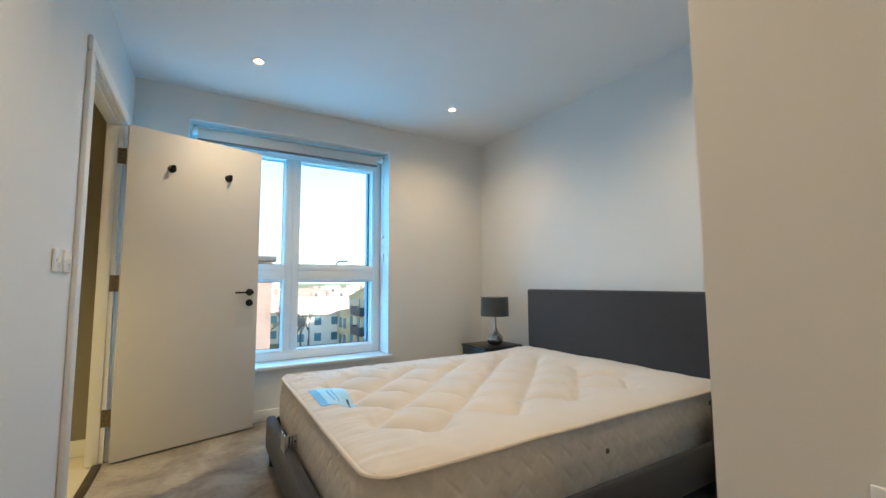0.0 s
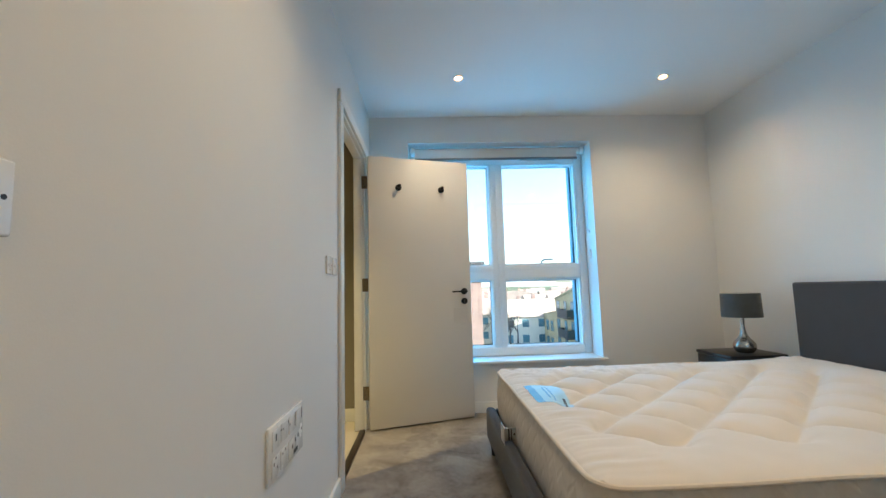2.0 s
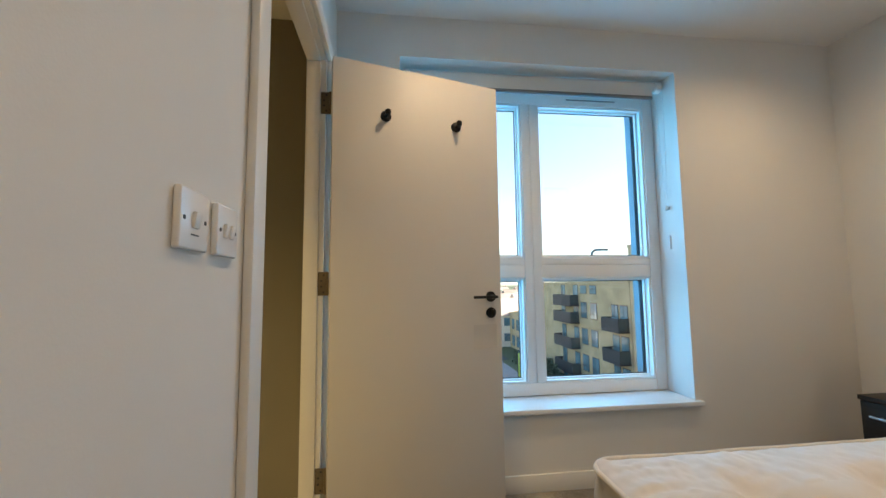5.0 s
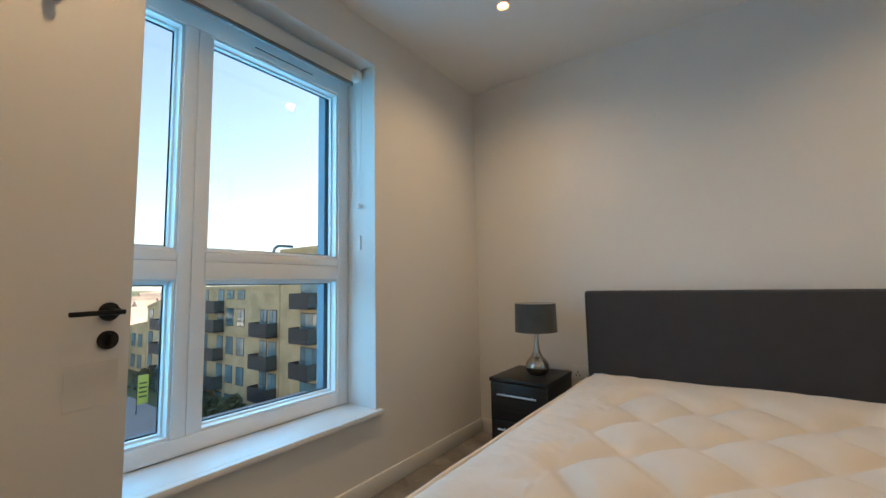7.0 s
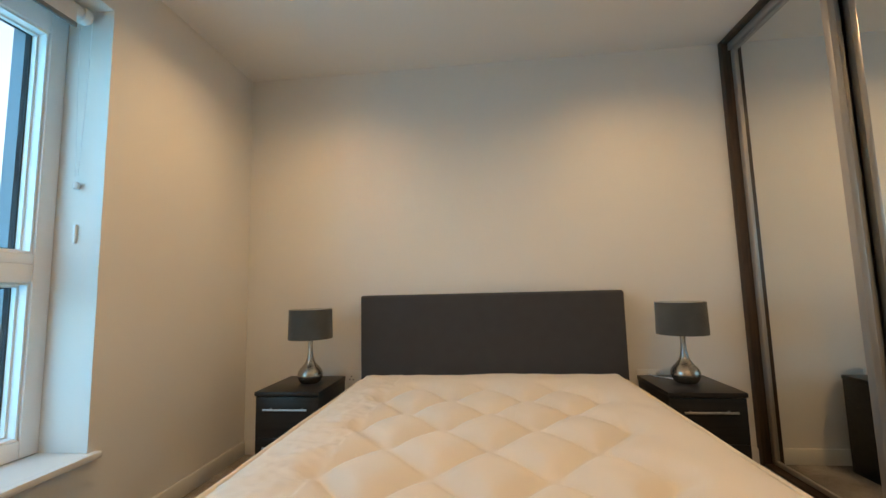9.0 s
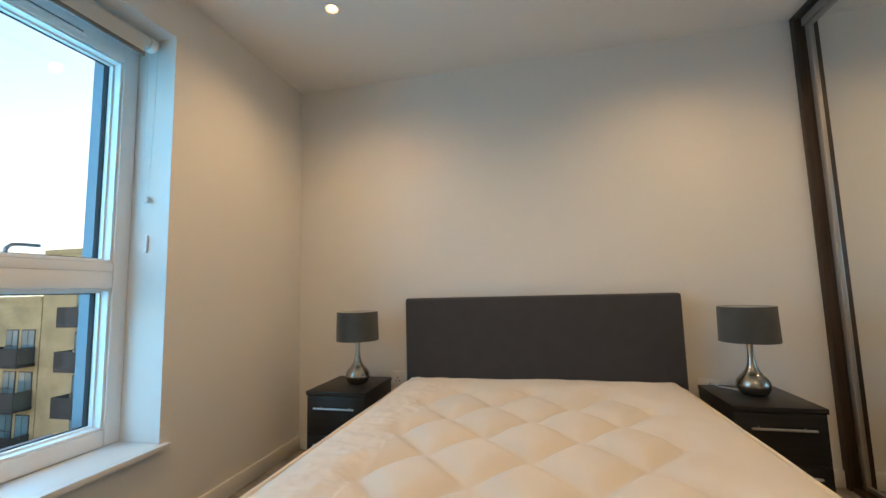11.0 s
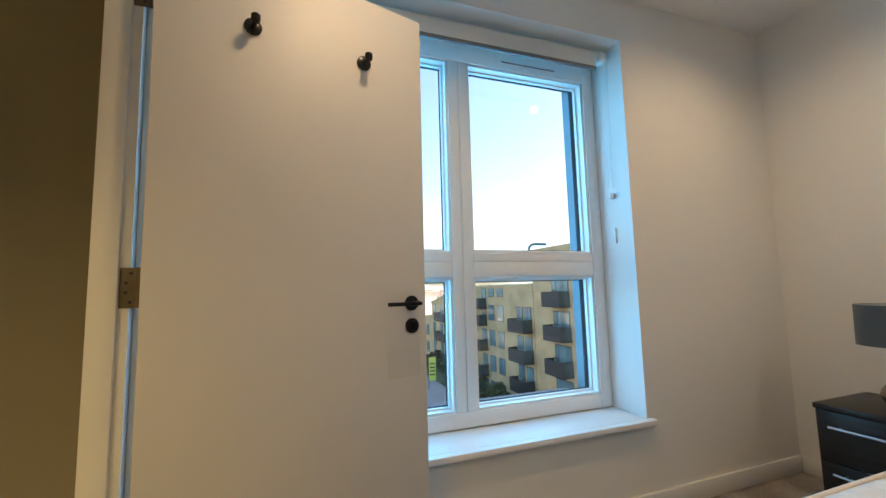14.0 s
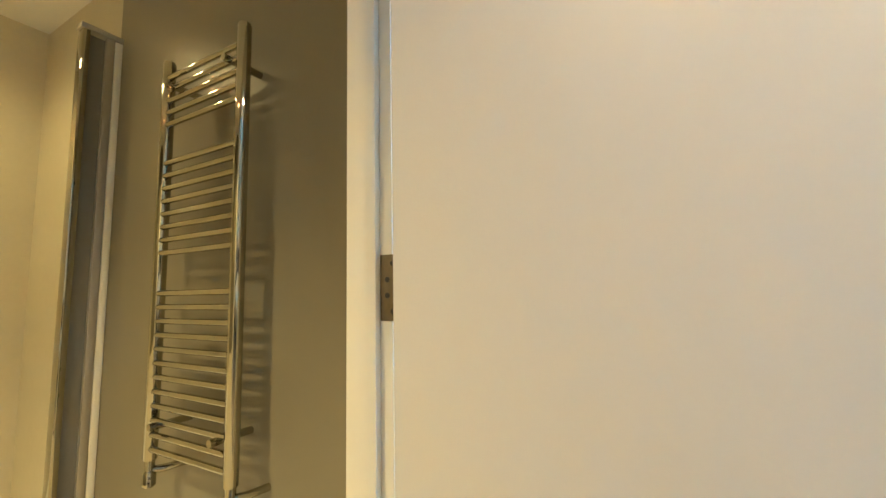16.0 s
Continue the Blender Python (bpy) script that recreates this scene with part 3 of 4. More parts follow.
for dx0, dx1, dy in ((1.845, 2.527, 0.548), (1.290, 1.905, 0.502), (0.960, 1.345, 0.548)):
    dr = part("mirror_door", boxes((dx0 + 0.034, dx1 - 0.034, dy - 0.004, dy, 0.045, ZC - 0.095)), MIRROR, ward, "tall mirror panel", smooth=False)
    for sx0, sx1 in ((dx0, dx0 + 0.036), (dx1 - 0.036, dx1)):
        part("stile", boxes((sx0, sx1, dy - 0.018, dy + 0.012, 0.020, ZC - 0.078), bevel=0.005), GREY_ALU, dr)
    for z0, z1 in ((0.020, 0.046), (ZC - 0.096, ZC - 0.078)):
        part("rail", boxes((dx0 + 0.037, dx1 - 0.037, dy - 0.016, dy + 0.008, z0, z1), bevel=0.002), GREY_ALU, dr)

# ---- bed ----
BX0, BY0, BY1 = 0.400, 1.315, 2.895
bed = thing("bed_frame", (1.4, 2.1, 0), "king-size bed frame upholstered in charcoal fabric", "bed")


def cushion(x0, x1, y0, y1, z0, z1, r=0.02):
    return boxes((x0, x1, y0, y1, z0, z1), bevel=r, seg=4)


part("headboard", cushion(2.460, 2.556, 1.304, 2.878, 0.10, 0.995, 0.016), DARK_FABRIC, bed, "tall plain padded headboard")
part("foot_rail", cushion(BX0, BX0 + 0.055, BY0, BY1, 0.085, 0.272, 0.02), DARK_FABRIC, bed)
part("side_rail", cushion(BX0 + 0.056, 2.460, BY0, BY0 + 0.04, 0.085, 0.262, 0.014), DARK_FABRIC, bed)
part("side_rail", cushion(BX0 + 0.056, 2.460, BY1 - 0.04, BY1, 0.085, 0.262, 0.014), DARK_FABRIC, bed)
part("slat_base", boxes((BX0 + 0.057, 2.459, BY0 + 0.042, BY1 - 0.042, 0.17, 0.20), bevel=0.004), BLACK_WOOD, bed)
for lx in (BX0 + 0.04, 2.40):
    for ly in (BY0 + 0.04, BY1 - 0.06):
        part("leg", lathe([(0.018, 0.001), (0.022, 0.004), (0.026, 0.084)], (lx, ly, 0), 20), BLACK, bed)
stop = part("mattress_stop", boxes((BX0 + 0.002, BX0 + 0.064, 2.278, 2.2815, 0.284, 0.345), (BX0 + 0.002, BX0 + 0.0055, 2.282, 2.375, 0.262, 0.345), bevel=0.0008), STEEL, bed, "bright steel mattress retainer")
for x0, x1 in ((0.020, 0.027), (0.034, 0.038)):
    part("slot", boxes((BX0 + x0, BX0 + x1, 2.2768, 2.2778, 0.288, 0.341)), DARK_SLOT, stop)
part("bolt_hole", lathe([(0.005, 0.0), (0.005, -0.001)], (BX0 + 0.050, 2.2776, 0.315), 14, "Y"), DARK_SLOT, stop)

# mattress with a quilted top
MX, MY, MZ0, MZ1, MR = (0.470, 2.455), (1.350, 2.855), 0.202, 0.495, 0.085
mat_ = thing("mattress", (1.46, 2.1, MZ0), "bare cream quilted king-size mattress with piped edge", "mattress")


def fold(d, r):
    return math.sqrt(max(d, 0.0) ** 2 + 2 * r * max(d, 0.0))


QX, QY = (0.66, 2.15), (1.605, 2.605)
QP, QQ, QR = 8, 6, 0.022


def quilt_coord(v, lo, hi, n):
    half = (hi - lo) / 2
    d = min(v - lo, hi - v)
    w = fold(d, QR) / fold(half, QR) * (n / 2)
    return w if v - lo <= half else n - w


def groove(x, y):
    """Distances, in metres, to the nearest stitched line of either slant."""
    dx, dy = max(QX[0] - x, x - QX[1], 0), max(QY[0] - y, y - QY[1], 0)
    out = math.hypot(dx, dy)
    x, y = min(max(x, QX[0]), QX[1]), min(max(y, QY[0]), QY[1])
    a, b = quilt_coord(x, *QX, QP), quilt_coord(y, *QY, QQ)
    return [math.hypot(abs(s % 2 - 1.0) * 0.124, out) for s in (a + b, a - b)]


def top_height(x, y):
    d1, d2 = groove(x, y)
    d = min(d1, d2)
    puff = (1 - math.exp(-(d1 / 0.034) ** 1.4)) * (1 - math.exp(-(d2 / 0.034) ** 1.4))
    ex = min(x - MX[0], MX[1] - x, y - MY[0], MY[1] - y)
    edge = 1 - math.exp(-max(ex, 0) / 0.03)
    sag = 0.012 * noise.noise((x * 1.7, y * 1.7, 3.1)) + 0.004 * noise.noise((x * 7, y * 7, 0.4))
    side = (0.010 * noise.noise((x * 17, y * 11, 8.0)) + 0.004 * noise.noise((x * 40, y * 28, 2.0)) if y > 2.60 else 0.003 * noise.noise((x * 11, y * 11, 8.0))) * (1 if d > 0.05 else 0.3)
    if x < 0.74:
        side += 0.011 * (0.74 - x) / 0.24 * noise.noise((x * 4, y * 30, 5.0))
    k = min(max((x - 1.85) / 0.5, 0), 1)
    lift = 0.022 * k * k * (3 - 2 * k)
    crown = 0.012 * (1 - ((x - 1.46) / 1.0) ** 2) * (1 - ((y - 2.1) / 0.78) ** 2)
    return MZ1 + edge * (0.042 * puff - 0.023 + sag + side + crown + lift)


def rounded_inset(u, v):
    """Maps the unit square onto the mattress's plan, with rounded corners."""
    x, y = MX[0] + u * (MX[1] - MX[0]), MY[0] + v * (MY[1] - MY[0])
    cx, cy = min(max(x, MX[0] + MR), MX[1] - MR), min(max(y, MY[0] + MR), MY[1] - MR)
    ox, oy = x - cx, y - cy
    if ox and oy:
        m = max(abs(ox), abs(oy))
        k = m / math.hypot(ox, oy)
        x, y = cx + ox * k, cy + oy * k
    return x, y


NU, NV = 330, 250
verts, faces = [], []
for i in range(NU + 1):
    for j in range(NV + 1):
        x, y = rounded_inset(i / NU, j / NV)
        verts.append((x, y, top_height(x, y)))
for i in range(NU):
    for j in range(NV):
        k = i * (NV + 1) + j
        faces.append((k, k + NV + 1, k + NV + 2, k + 1))
me = bpy.data.meshes.new("top_panel")
me.from_pydata([tuple(Vector(v) - Vector(mat_["base"])) for v in verts], [], faces)
me.polygons.foreach_set("use_smooth", [True] * len(me.polygons))
me.materials.append(QUILT)
top_panel = new("top_panel", me)
top_panel.parent = mat_


def outline(inset, n=16):
    x0, x1, y0, y1, r = MX[0] + inset, MX[1] - inset, MY[0] + inset, MY[1] - inset, MR - inset
    pts = []
    for cx, cy, a in ((x1 - r, y1 - r, 0), (x0 + r, y1 - r, 90), (x0 + r, y0 + r, 180), (x1 - r, y0 + r, 270)):
        for k in range(n + 1):
            t = radians(a + 90 * k / n)
            pts.append((cx + r * math.cos(t), cy + r * math.sin(t)))
        nx = pts[-1]
        # straight run subdivided so that the cloth can ripple
        run = {0: (x0 + r, y1), 90: (x0, y0 + r), 180: (x1 - r, y0), 270: (x1, y1 - r)}[a]
        for k in range(1, 40):
            pts.append((nx[0] + (run[0] - nx[0]) * k / 40, nx[1] + (run[1] - nx[1]) * k / 40))
    return pts


bm = bmesh.new()
levels = [(0.012, MZ0), (0.001, MZ0 + 0.02), (-0.010, MZ0 + 0.08), (-0.013, (MZ0 + MZ1) / 2), (-0.010, MZ1 - 0.07), (-0.002, MZ1 - 0.02), (0.001, MZ1 - 0.004)]
loops = []
for inset, z in levels:
    loop = []
    for x, y in outline(inset):
        w = 0.004 * noise.noise((x * 6, y * 6, z * 9))
        loop.append(bm.verts.new((x + w, y + w, z)))
    loops.append(loop)
for s, e in zip(loops, loops[1:]):
    for k in range(len(s)):
        bm.faces.new((s[k], s[(k + 1) % len(s)], e[(k + 1) % len(s)], e[k]))
bm.faces.new(loops[0][::-1])
border = part("border", bm, BORDER, mat_, "cream damask border with stitched zigzag")
for z in (MZ1 + 0.002, MZ0 + 0.015):
    bm = bmesh.new()
    tube(bm, [(x, y, z + 0.004 * noise.noise((x * 4, y * 4, 1))) for x, y in outline(-0.001)], 0.008, 8, True)
    part("piping", bm, PIPING, mat_)
part("air_vent", lathe([(0.011, 0.0), (0.011, -0.003), (0.006, -0.004), (0.005, -0.001)], (1.468, MY[0] - 0.011, 0.380), 20, "Y"), BRONZE, border, "small brown metal air vent")


def patch_on_top(x0, x1, y0, y1, lift, n=10):
    bm = bmesh.new()
    rows_ = []
    for sign in (1, 0):
        rows_.append([[bm.verts.new((x0 + (x1 - x0) * i / n, y0 + (y1 - y0) * j / n, top_height(x0 + (x1 - x0) * i / n, y0 + (y1 - y0) * j / n) + lift - (0 if sign else 0.0012))) for j in range(n + 1)] for i in range(n + 1)])
    for g in rows_:
        for i in range(n):
            for j in range(n):
                bm.faces.new((g[i][j], g[i + 1][j], g[i + 1][j + 1], g[i][j + 1]))
    t, b = rows_
    rim = [(i, 0) for i in range(n)] + [(n, j) for j in range(n)] + [(i, n) for i in range(n, 0, -1)] + [(0, j) for j in range(n, 0, -1)]
    for (a, b_), (c, d) in zip(rim, rim[1:] + rim[:1]):
        bm.faces.new((t[a][b_], t[c][d], b[c][d], b[a][b_]))
    return bm


tag = part("care_label", patch_on_top(0.560, 0.685, 2.092, 2.368, 0.0035), LABEL_WHITE, top_panel, "pale blue and white sewn-on label")
part("stripe", patch_on_top(0.525, 0.5595, 2.092, 2.368, 0.0036), LABEL_BLUE, tag)
part("print", patch_on_top(0.595, 0.603, 2.16, 2.30, 0.0052, 6), LABEL_BLUE, tag)
part("print", patch_on_top(0.617, 0.621, 2.14, 2.32, 0.0052, 6), LABEL_BLUE, tag)
part("print", patch_on_top(0.655, 0.667, 2.11, 2.165, 0.0052, 6), LABEL_INK, tag)

# ---- bedside tables and lamps ----


def bedside(y0):
    """A two-drawer black table; y0 is its southern side."""
    x0, x1, y1, h = 2.088, 2.485, y0 + 0.345, 0.507
    t = thing("bedside_table", ((x0 + x1) / 2, (y0 + y1) / 2, 0), "black wood-grain bedside table with two drawers", "bedside table", "bedside tables")
    part("top", boxes((x0 - 0.006, x1, y0 - 0.004, y1 + 0.004, h - 0.022, h), bevel=0.002), BLACK_WOOD, t)
    part("side_panel", boxes((x0 + 0.006, x1, y0, y0 + 0.016, 0.001, h - 0.0225), bevel=0.001), BLACK_WOOD, t)
    part("side_panel", boxes((x0 + 0.006, x1, y1 - 0.016, y1, 0.001, h - 0.0225), bevel=0.001), BLACK_WOOD, t)
    part("back_panel", boxes((x1 - 0.012, x1 - 0.002, y0 + 0.0165, y1 - 0.0165, 0.02, h - 0.023)), BLACK_WOOD, t)
    part("plinth", boxes((x0 + 0.02, x0 + 0.034, y0 + 0.0165, y1 - 0.0165, 0.001, 0.055)), BLACK_WOOD, t)
    for z0, z1, zh in ((0.274, 0.481, 0.421), (0.060, 0.270, 0.231)):
        d = part("drawer", boxes((x0, x0 + 0.018, y0 + 0.002, y1 - 0.002, z0, z1), bevel=0.0015), BLACK_WOOD, t)
        bm = bmesh.new()
        yc = (y0 + y1) / 2
        tube(bm, [(x0 - 0.024, yc - 0.118, zh), (x0 - 0.024, yc + 0.118, zh)], 0.0055, 12)
        for s in (-0.085, 0.085):
            tube(bm, [(x0 - 0.024, yc + s, zh), (x0 + 0.001, yc + s, zh)], 0.004, 10)
        part("handle", bm, STEEL, d, "slim satin steel bar handle")
    return t


bedside(2.986)
bedside(0.908)


def table_lamp(x, y, z=0.5072):
    lamp = thing("table_lamp", (x, y, z), "brushed nickel gourd table lamp with grey drum shade", "table lamp", "bedside lamps")
    body = part("base", lathe([(0.045, 0.0), (0.052, 0.004), (0.060, 0.014), (0.069, 0.034), (0.0705, 0.050), (0.066, 0.066), (0.055, 0.083), (0.039, 0.100), (0.027, 0.118), (0.0185, 0.141), (0.0138, 0.174), (0.0128, 0.208), (0.0140, 0.245), (0.0150, 0.270), (0.010, 0.272)], (x, y, z), 48), NICKEL, lamp)
    part("lamp_holder", lathe([(0.013, 0.272), (0.014, 0.282), (0.014, 0.317), (0.010, 0.320)], (x, y, z), 20), PLASTIC, body)
    z0, z1, r0, r1 = 0.250, 0.418, 0.125, 0.121
    sh = part("shade", lathe([(r0, z0), (r1, z1), (r1 - 0.0025, z1), (r0 - 0.0025, z0), (r0, z0)], (x, y, z), 64), SHADE, lamp, "grey fabric drum shade")
    bm = bmesh.new()
    tube(bm, [(x + (r1 - 0.004) * math.cos(a), y + (r1 - 0.004) * math.sin(a), z + z1 - 0.003) for a in np.linspace(0, 2 * math.pi, 49)[:-1]], 0.0018, 6, True)
    for k in range(3):
        a = 2.1 * k
        tube(bm, [(x, y, z + 0.320), (x + r1 * 0.5 * math.cos(a), y + r1 * 0.5 * math.sin(a), z + 0.352), (x + (r1 - 0.004) * math.cos(a), y + (r1 - 0.004) * math.sin(a), z + z1 - 0.003)], 0.0015, 6)
    part("spider", bm, STEEL, sh)
    part("lining", lathe([(r0 - 0.0027, z0 + 0.001), (r1 - 0.0027, z1 - 0.001), (r1 - 0.0037, z1 - 0.001), (r0 - 0.0037, z0 + 0.001), (r0 - 0.0027, z0 + 0.001)], (x, y, z), 64), LINING, sh, "white lining")
    part("bulb", lathe([(0.012, 0.320), (0.026, 0.340), (0.030, 0.362), (0.024, 0.382), (0.006, 0.392)], (x, y, z), 24), LINING, body)
    return lamp


table_lamp(2.300, 3.126)
table_lamp(2.300, 1.076)
bm = bmesh.new()
tube(bm, [(2.366, 1.100, 0.5105), (2.400, 1.135, 0.5105), (2.440, 1.175, 0.5105), (2.478, 1.185, 0.512), (2.535, 1.180, 0.505), (2.562, 1.176, 0.490)], 0.003, 8)
single("lamp_cable", bm, PLASTIC, (2.366, 1.100, 0.5075), "white lamp cable running to the wall socket", "cable")


def wall_socket(x, yc, zc, face, width=0.146, height=0.086, name="wall_socket", label="white double wall socket above the skirting"):
    """face: +1 looks to +x, -1 to -x."""
    s = thing(name, (x, yc, zc - height / 2), label, "socket")
    a, b = sorted((x + face * 0.0005, x + face * 0.009))
    pl = part("plate", boxes((a, b, yc - width / 2, yc + width / 2, zc - height / 2, zc + height / 2), bevel=0.003), PLASTIC, s)
    a, b = sorted((x + face * 0.009, x + face * 0.0096))
    c, d = sorted((x + face * 0.009, x + face * 0.012))
    for k in (-1, 1):
        y = yc + k * width * 0.25
        part("rocker", boxes((c, d, y - 0.007, y + 0.007, zc + 0.010, zc + 0.030), bevel=0.001), PLASTIC, pl)
        for dy, dz in ((0, 0.0), (-0.011, -0.018), (0.011, -0.018)):
            part("pin_hole", boxes((a, b, y + dy - 0.003, y + dy + 0.003, zc + dz - 0.005, zc + dz + 0.005)), DARK_SLOT, pl)
    return s


wall_socket(XE, 2.935, 0.485, -1)
wall_socket(XE, 1.155, 0.480, -1)

# media plate on the west wall
media = thing("media_plate", (XW, 1.658, 0.468), "large white media outlet plate on the wall", "outlet plate")
mp_ = part("plate", boxes((XW + 0.0005, XW + 0.010, 1.500, 1.816, 0.468, 0.630), bevel=0.003), PLASTIC, media)
for k, (y0, y1, z0, z1, m) in enumerate([(1.521 + 0.071 * c, 1.577 + 0.071 * c, z, z + 0.056, PLASTIC) for c in range(4) for z in (0.560, 0.482)]):
    part("module", boxes((XW + 0.0102, XW + 0.0125, y0, y1, z0, z1), bevel=0.001), m, mp_)
for y, z, w, h in ((1.549, 0.592, 0.008, 0.020), (1.590, 0.600, 0.005, 0.007), (1.610, 0.596, 0.005, 0.007), (1.655, 0.604, 0.006, 0.010), (1.668, 0.590, 0.006, 0.010), (1.720, 0.594, 0.004, 0.042), (1.790, 0.594, 0.004, 0.036), (1.535, 0.520, 0.006, 0.009), (1.560, 0.505, 0.006, 0.006), (1.548, 0.535, 0.006, 0.007), (1.606, 0.525, 0.006, 0.006), (1.628, 0.530, 0.006, 0.006), (1.696, 0.512, 0.008, 0.013), (1.725, 0.524, 0.008, 0.013), (1.752, 0.530, 0.008, 0.013), (1.728, 0.490, 0.040, 0.013), (1.790, 0.540, 0.006, 0.009)):
    part("socket_hole", boxes((XW + 0.0126, XW + 0.0132, y - w / 2, y + w / 2, z - h / 2, z + h / 2)), DARK_SLOT, mp_)


def switch_plate(yc, zc, gangs, where="beside the doorway"):
    s = thing("light_switch", (XW, yc, zc - 0.043), f"white {'two' if gangs == 2 else 'single'}-gang wall switch {where}", "light switch", "switches by the door")
    pl = part("plate", boxes((XW + 0.0005, XW + 0.011, yc - 0.043, yc + 0.043, zc - 0.043, zc + 0.043), bevel=0.0035, seg=3), PLASTIC, s)
    for k in range(gangs):
        y = yc + (0.012 * (2 * k - 1) if gangs == 2 else 0.0)
        w = 0.008 if gangs == 2 else 0.010
        bm = boxes((XW + 0.009, XW + 0.0165, y - w, y + w, zc - 0.012, zc + 0.012), bevel=0.003)
        bmesh.ops.rotate(bm, cent=(XW + 0.011, y, zc), matrix=Matrix.Rotation(radians(9), 3, "Y"), verts=bm.verts)
        part("rocker", bm, PLASTIC, pl)
    for dy in (-0.031, 0.031):
        part("screw", lathe([(0.0033, 0.0108), (0.0033, 0.0116), (0.001, 0.0117)], (XW, yc + dy, zc), 12, "X"), DARK_SLOT, pl)
    if gangs == 1:
        part("marking", boxes((XW + 0.0111, XW + 0.0114, yc - 0.012, yc + 0.012, zc - 0.0225, zc - 0.0205)), DARK_SLOT, pl)
    return s


switch_plate(2.221, 1.144, 1)
switch_plate(2.338, 1.143, 2)
switch_plate(0.705, 1.130, 1, "in the entrance lobby")
wall_socket(WARD_X, 0.352, 0.740, -1, label="white double wall socket on the lobby partition")

# ---- bathroom things ----
rad = thing("towel_radiator", (-1.17, 3.53, 0.6), "chrome ladder towel radiator on the tiled wall", "towel rail")
RX0, RX1, RY = -1.372, -1.006, 3.524
for x in (RX0, RX1):
    part("post", lathe([(0.015, 0.598), (0.018, 0.602), (0.018, 1.776), (0.015, 1.784), (0.004, 1.786)], (x, RY, 0), 24), CHROME, rad)
for zt, count, step in ((1.729, 5, 0.0378), (1.456, 8, 0.0389), (1.066, 12, 0.0395)):
    for k in range(count):
        z = zt - k * step
        bm = bmesh.new()
        tube(bm, [(RX0 + 0.010, RY - 0.004, z), (RX1 - 0.010, RY - 0.004, z)], 0.0088, 12)
        part("bar", bm, CHROME, rad)
for x in (RX0 + 0.045, RX1 - 0.045):
    for z in (1.690, 0.700):
        bm = bmesh.new()
        tube(bm, [(x, RY - 0.030, z), (x, BYN - 0.001, z)], 0.010, 14)
        part("bracket", bm, CHROME, rad)
for x, s in ((RX0, 1), (RX1, 1)):
    bm = bmesh.new()
    tube(bm, [(x, RY, 0.598), (x, RY, 0.566)], 0.013, 14)
    tube(bm, [(x, RY, 0.571), (x + 0.02 * s, RY + 0.03, 0.571), (x + 0.03 * s, BYN - 0.001, 0.571)], 0.010, 12)
    part("valve", bm, CHROME, rad)
    part("valve_cap", lathe([(0.013, 0.0), (0.017, -0.006), (0.017, -0.040), (0.012, -0.045)], (x, RY, 0.571), 20), CHROME, rad)

screen = thing("shower_screen", (-1.93, 3.53, 0), "narrow framed shower screen panel in chrome and grey glass", "shower screen")
part("wall_profile", boxes((-1.945, -1.905, 3.584, BYN - 0.0005, 0.02, 2.07), bevel=0.004), TRIM, screen, "white wall profile")
part("stile", boxes((-1.945, -1.905, 3.556, 3.5835, 0.02, 2.07), bevel=0.003), GREY_ALU, screen)
part("infill", boxes((-1.932, -1.918, 3.505, 3.5555, 0.03, 2.06)), SCREEN_PANEL, screen, "blue-grey infill panel", smooth=False)
part("stile", boxes((-1.948, -1.902, 3.480, 3.5045, 0.02, 2.07), bevel=0.004), CHROME, screen)
part("cap", boxes((-1.950, -1.900, 3.475, BYN - 0.0005, 2.0705, 2.092), bevel=0.003), GREY_ALU, screen)
single("shower_tray", boxes((BX + 0.001, -1.900, 2.40, BYN - 0.001, -0.003, 0.05), bevel=0.008), PLASTIC, (-2.3, 3.0, -0.003), "white shower tray on the tiled floor", "shower tray")

# ---- outside ----
EYE_Z = 1.05
GROUND = -10.2


def brick_material(name, c1, c2, mortar):
    mat, n, l, p = nodes_of(name)
    tc, sep, add, com, br = n.new("ShaderNodeTexCoord"), n.new("ShaderNodeSeparateXYZ"), n.new("ShaderNodeMath"), n.new("ShaderNodeCombineXYZ"), n.new("ShaderNodeTexBrick")
    l.new(tc.outputs["Object"], sep.inputs[0])
    l.new(sep.outputs[0], add.inputs[0]), l.new(sep.outputs[1], add.inputs[1])
    l.new(add.outputs[0], com.inputs[0]), l.new(sep.outputs[2], com.inputs[1])
    l.new(com.outputs[0], br.inputs["Vector"])
    br.inputs["Color1"].default_value, br.inputs["Color2"].default_value, br.inputs["Mortar"].default_value = (*c1, 1), (*c2, 1), (*mortar, 1)
    br.inputs["Scale"].default_value, br.inputs["Brick Width"].default_value, br.inputs["Row Height"].default_value, br.inputs["Mortar Size"].default_value = 1.0, 0.225, 0.075, 0.008
    noise_tex, mix = n.new("ShaderNodeTexNoise"), n.new("ShaderNodeMixRGB")
    noise_tex.inputs["Scale"].default_value, noise_tex.inputs["Detail"].default_value = 0.7, 6
    mix.blend_type, mix.inputs[0].default_value = "OVERLAY", 0.45
    l.new(tc.outputs["Object"], noise_tex.inputs[0]), l.new(br.outputs[0], mix.inputs[1]), l.new(noise_tex.outputs[0], mix.inputs[2])
    l.new(mix.outputs[0], p.inputs["Base Color"])
    p.inputs["Roughness"].default_value = 0.9
    return mat


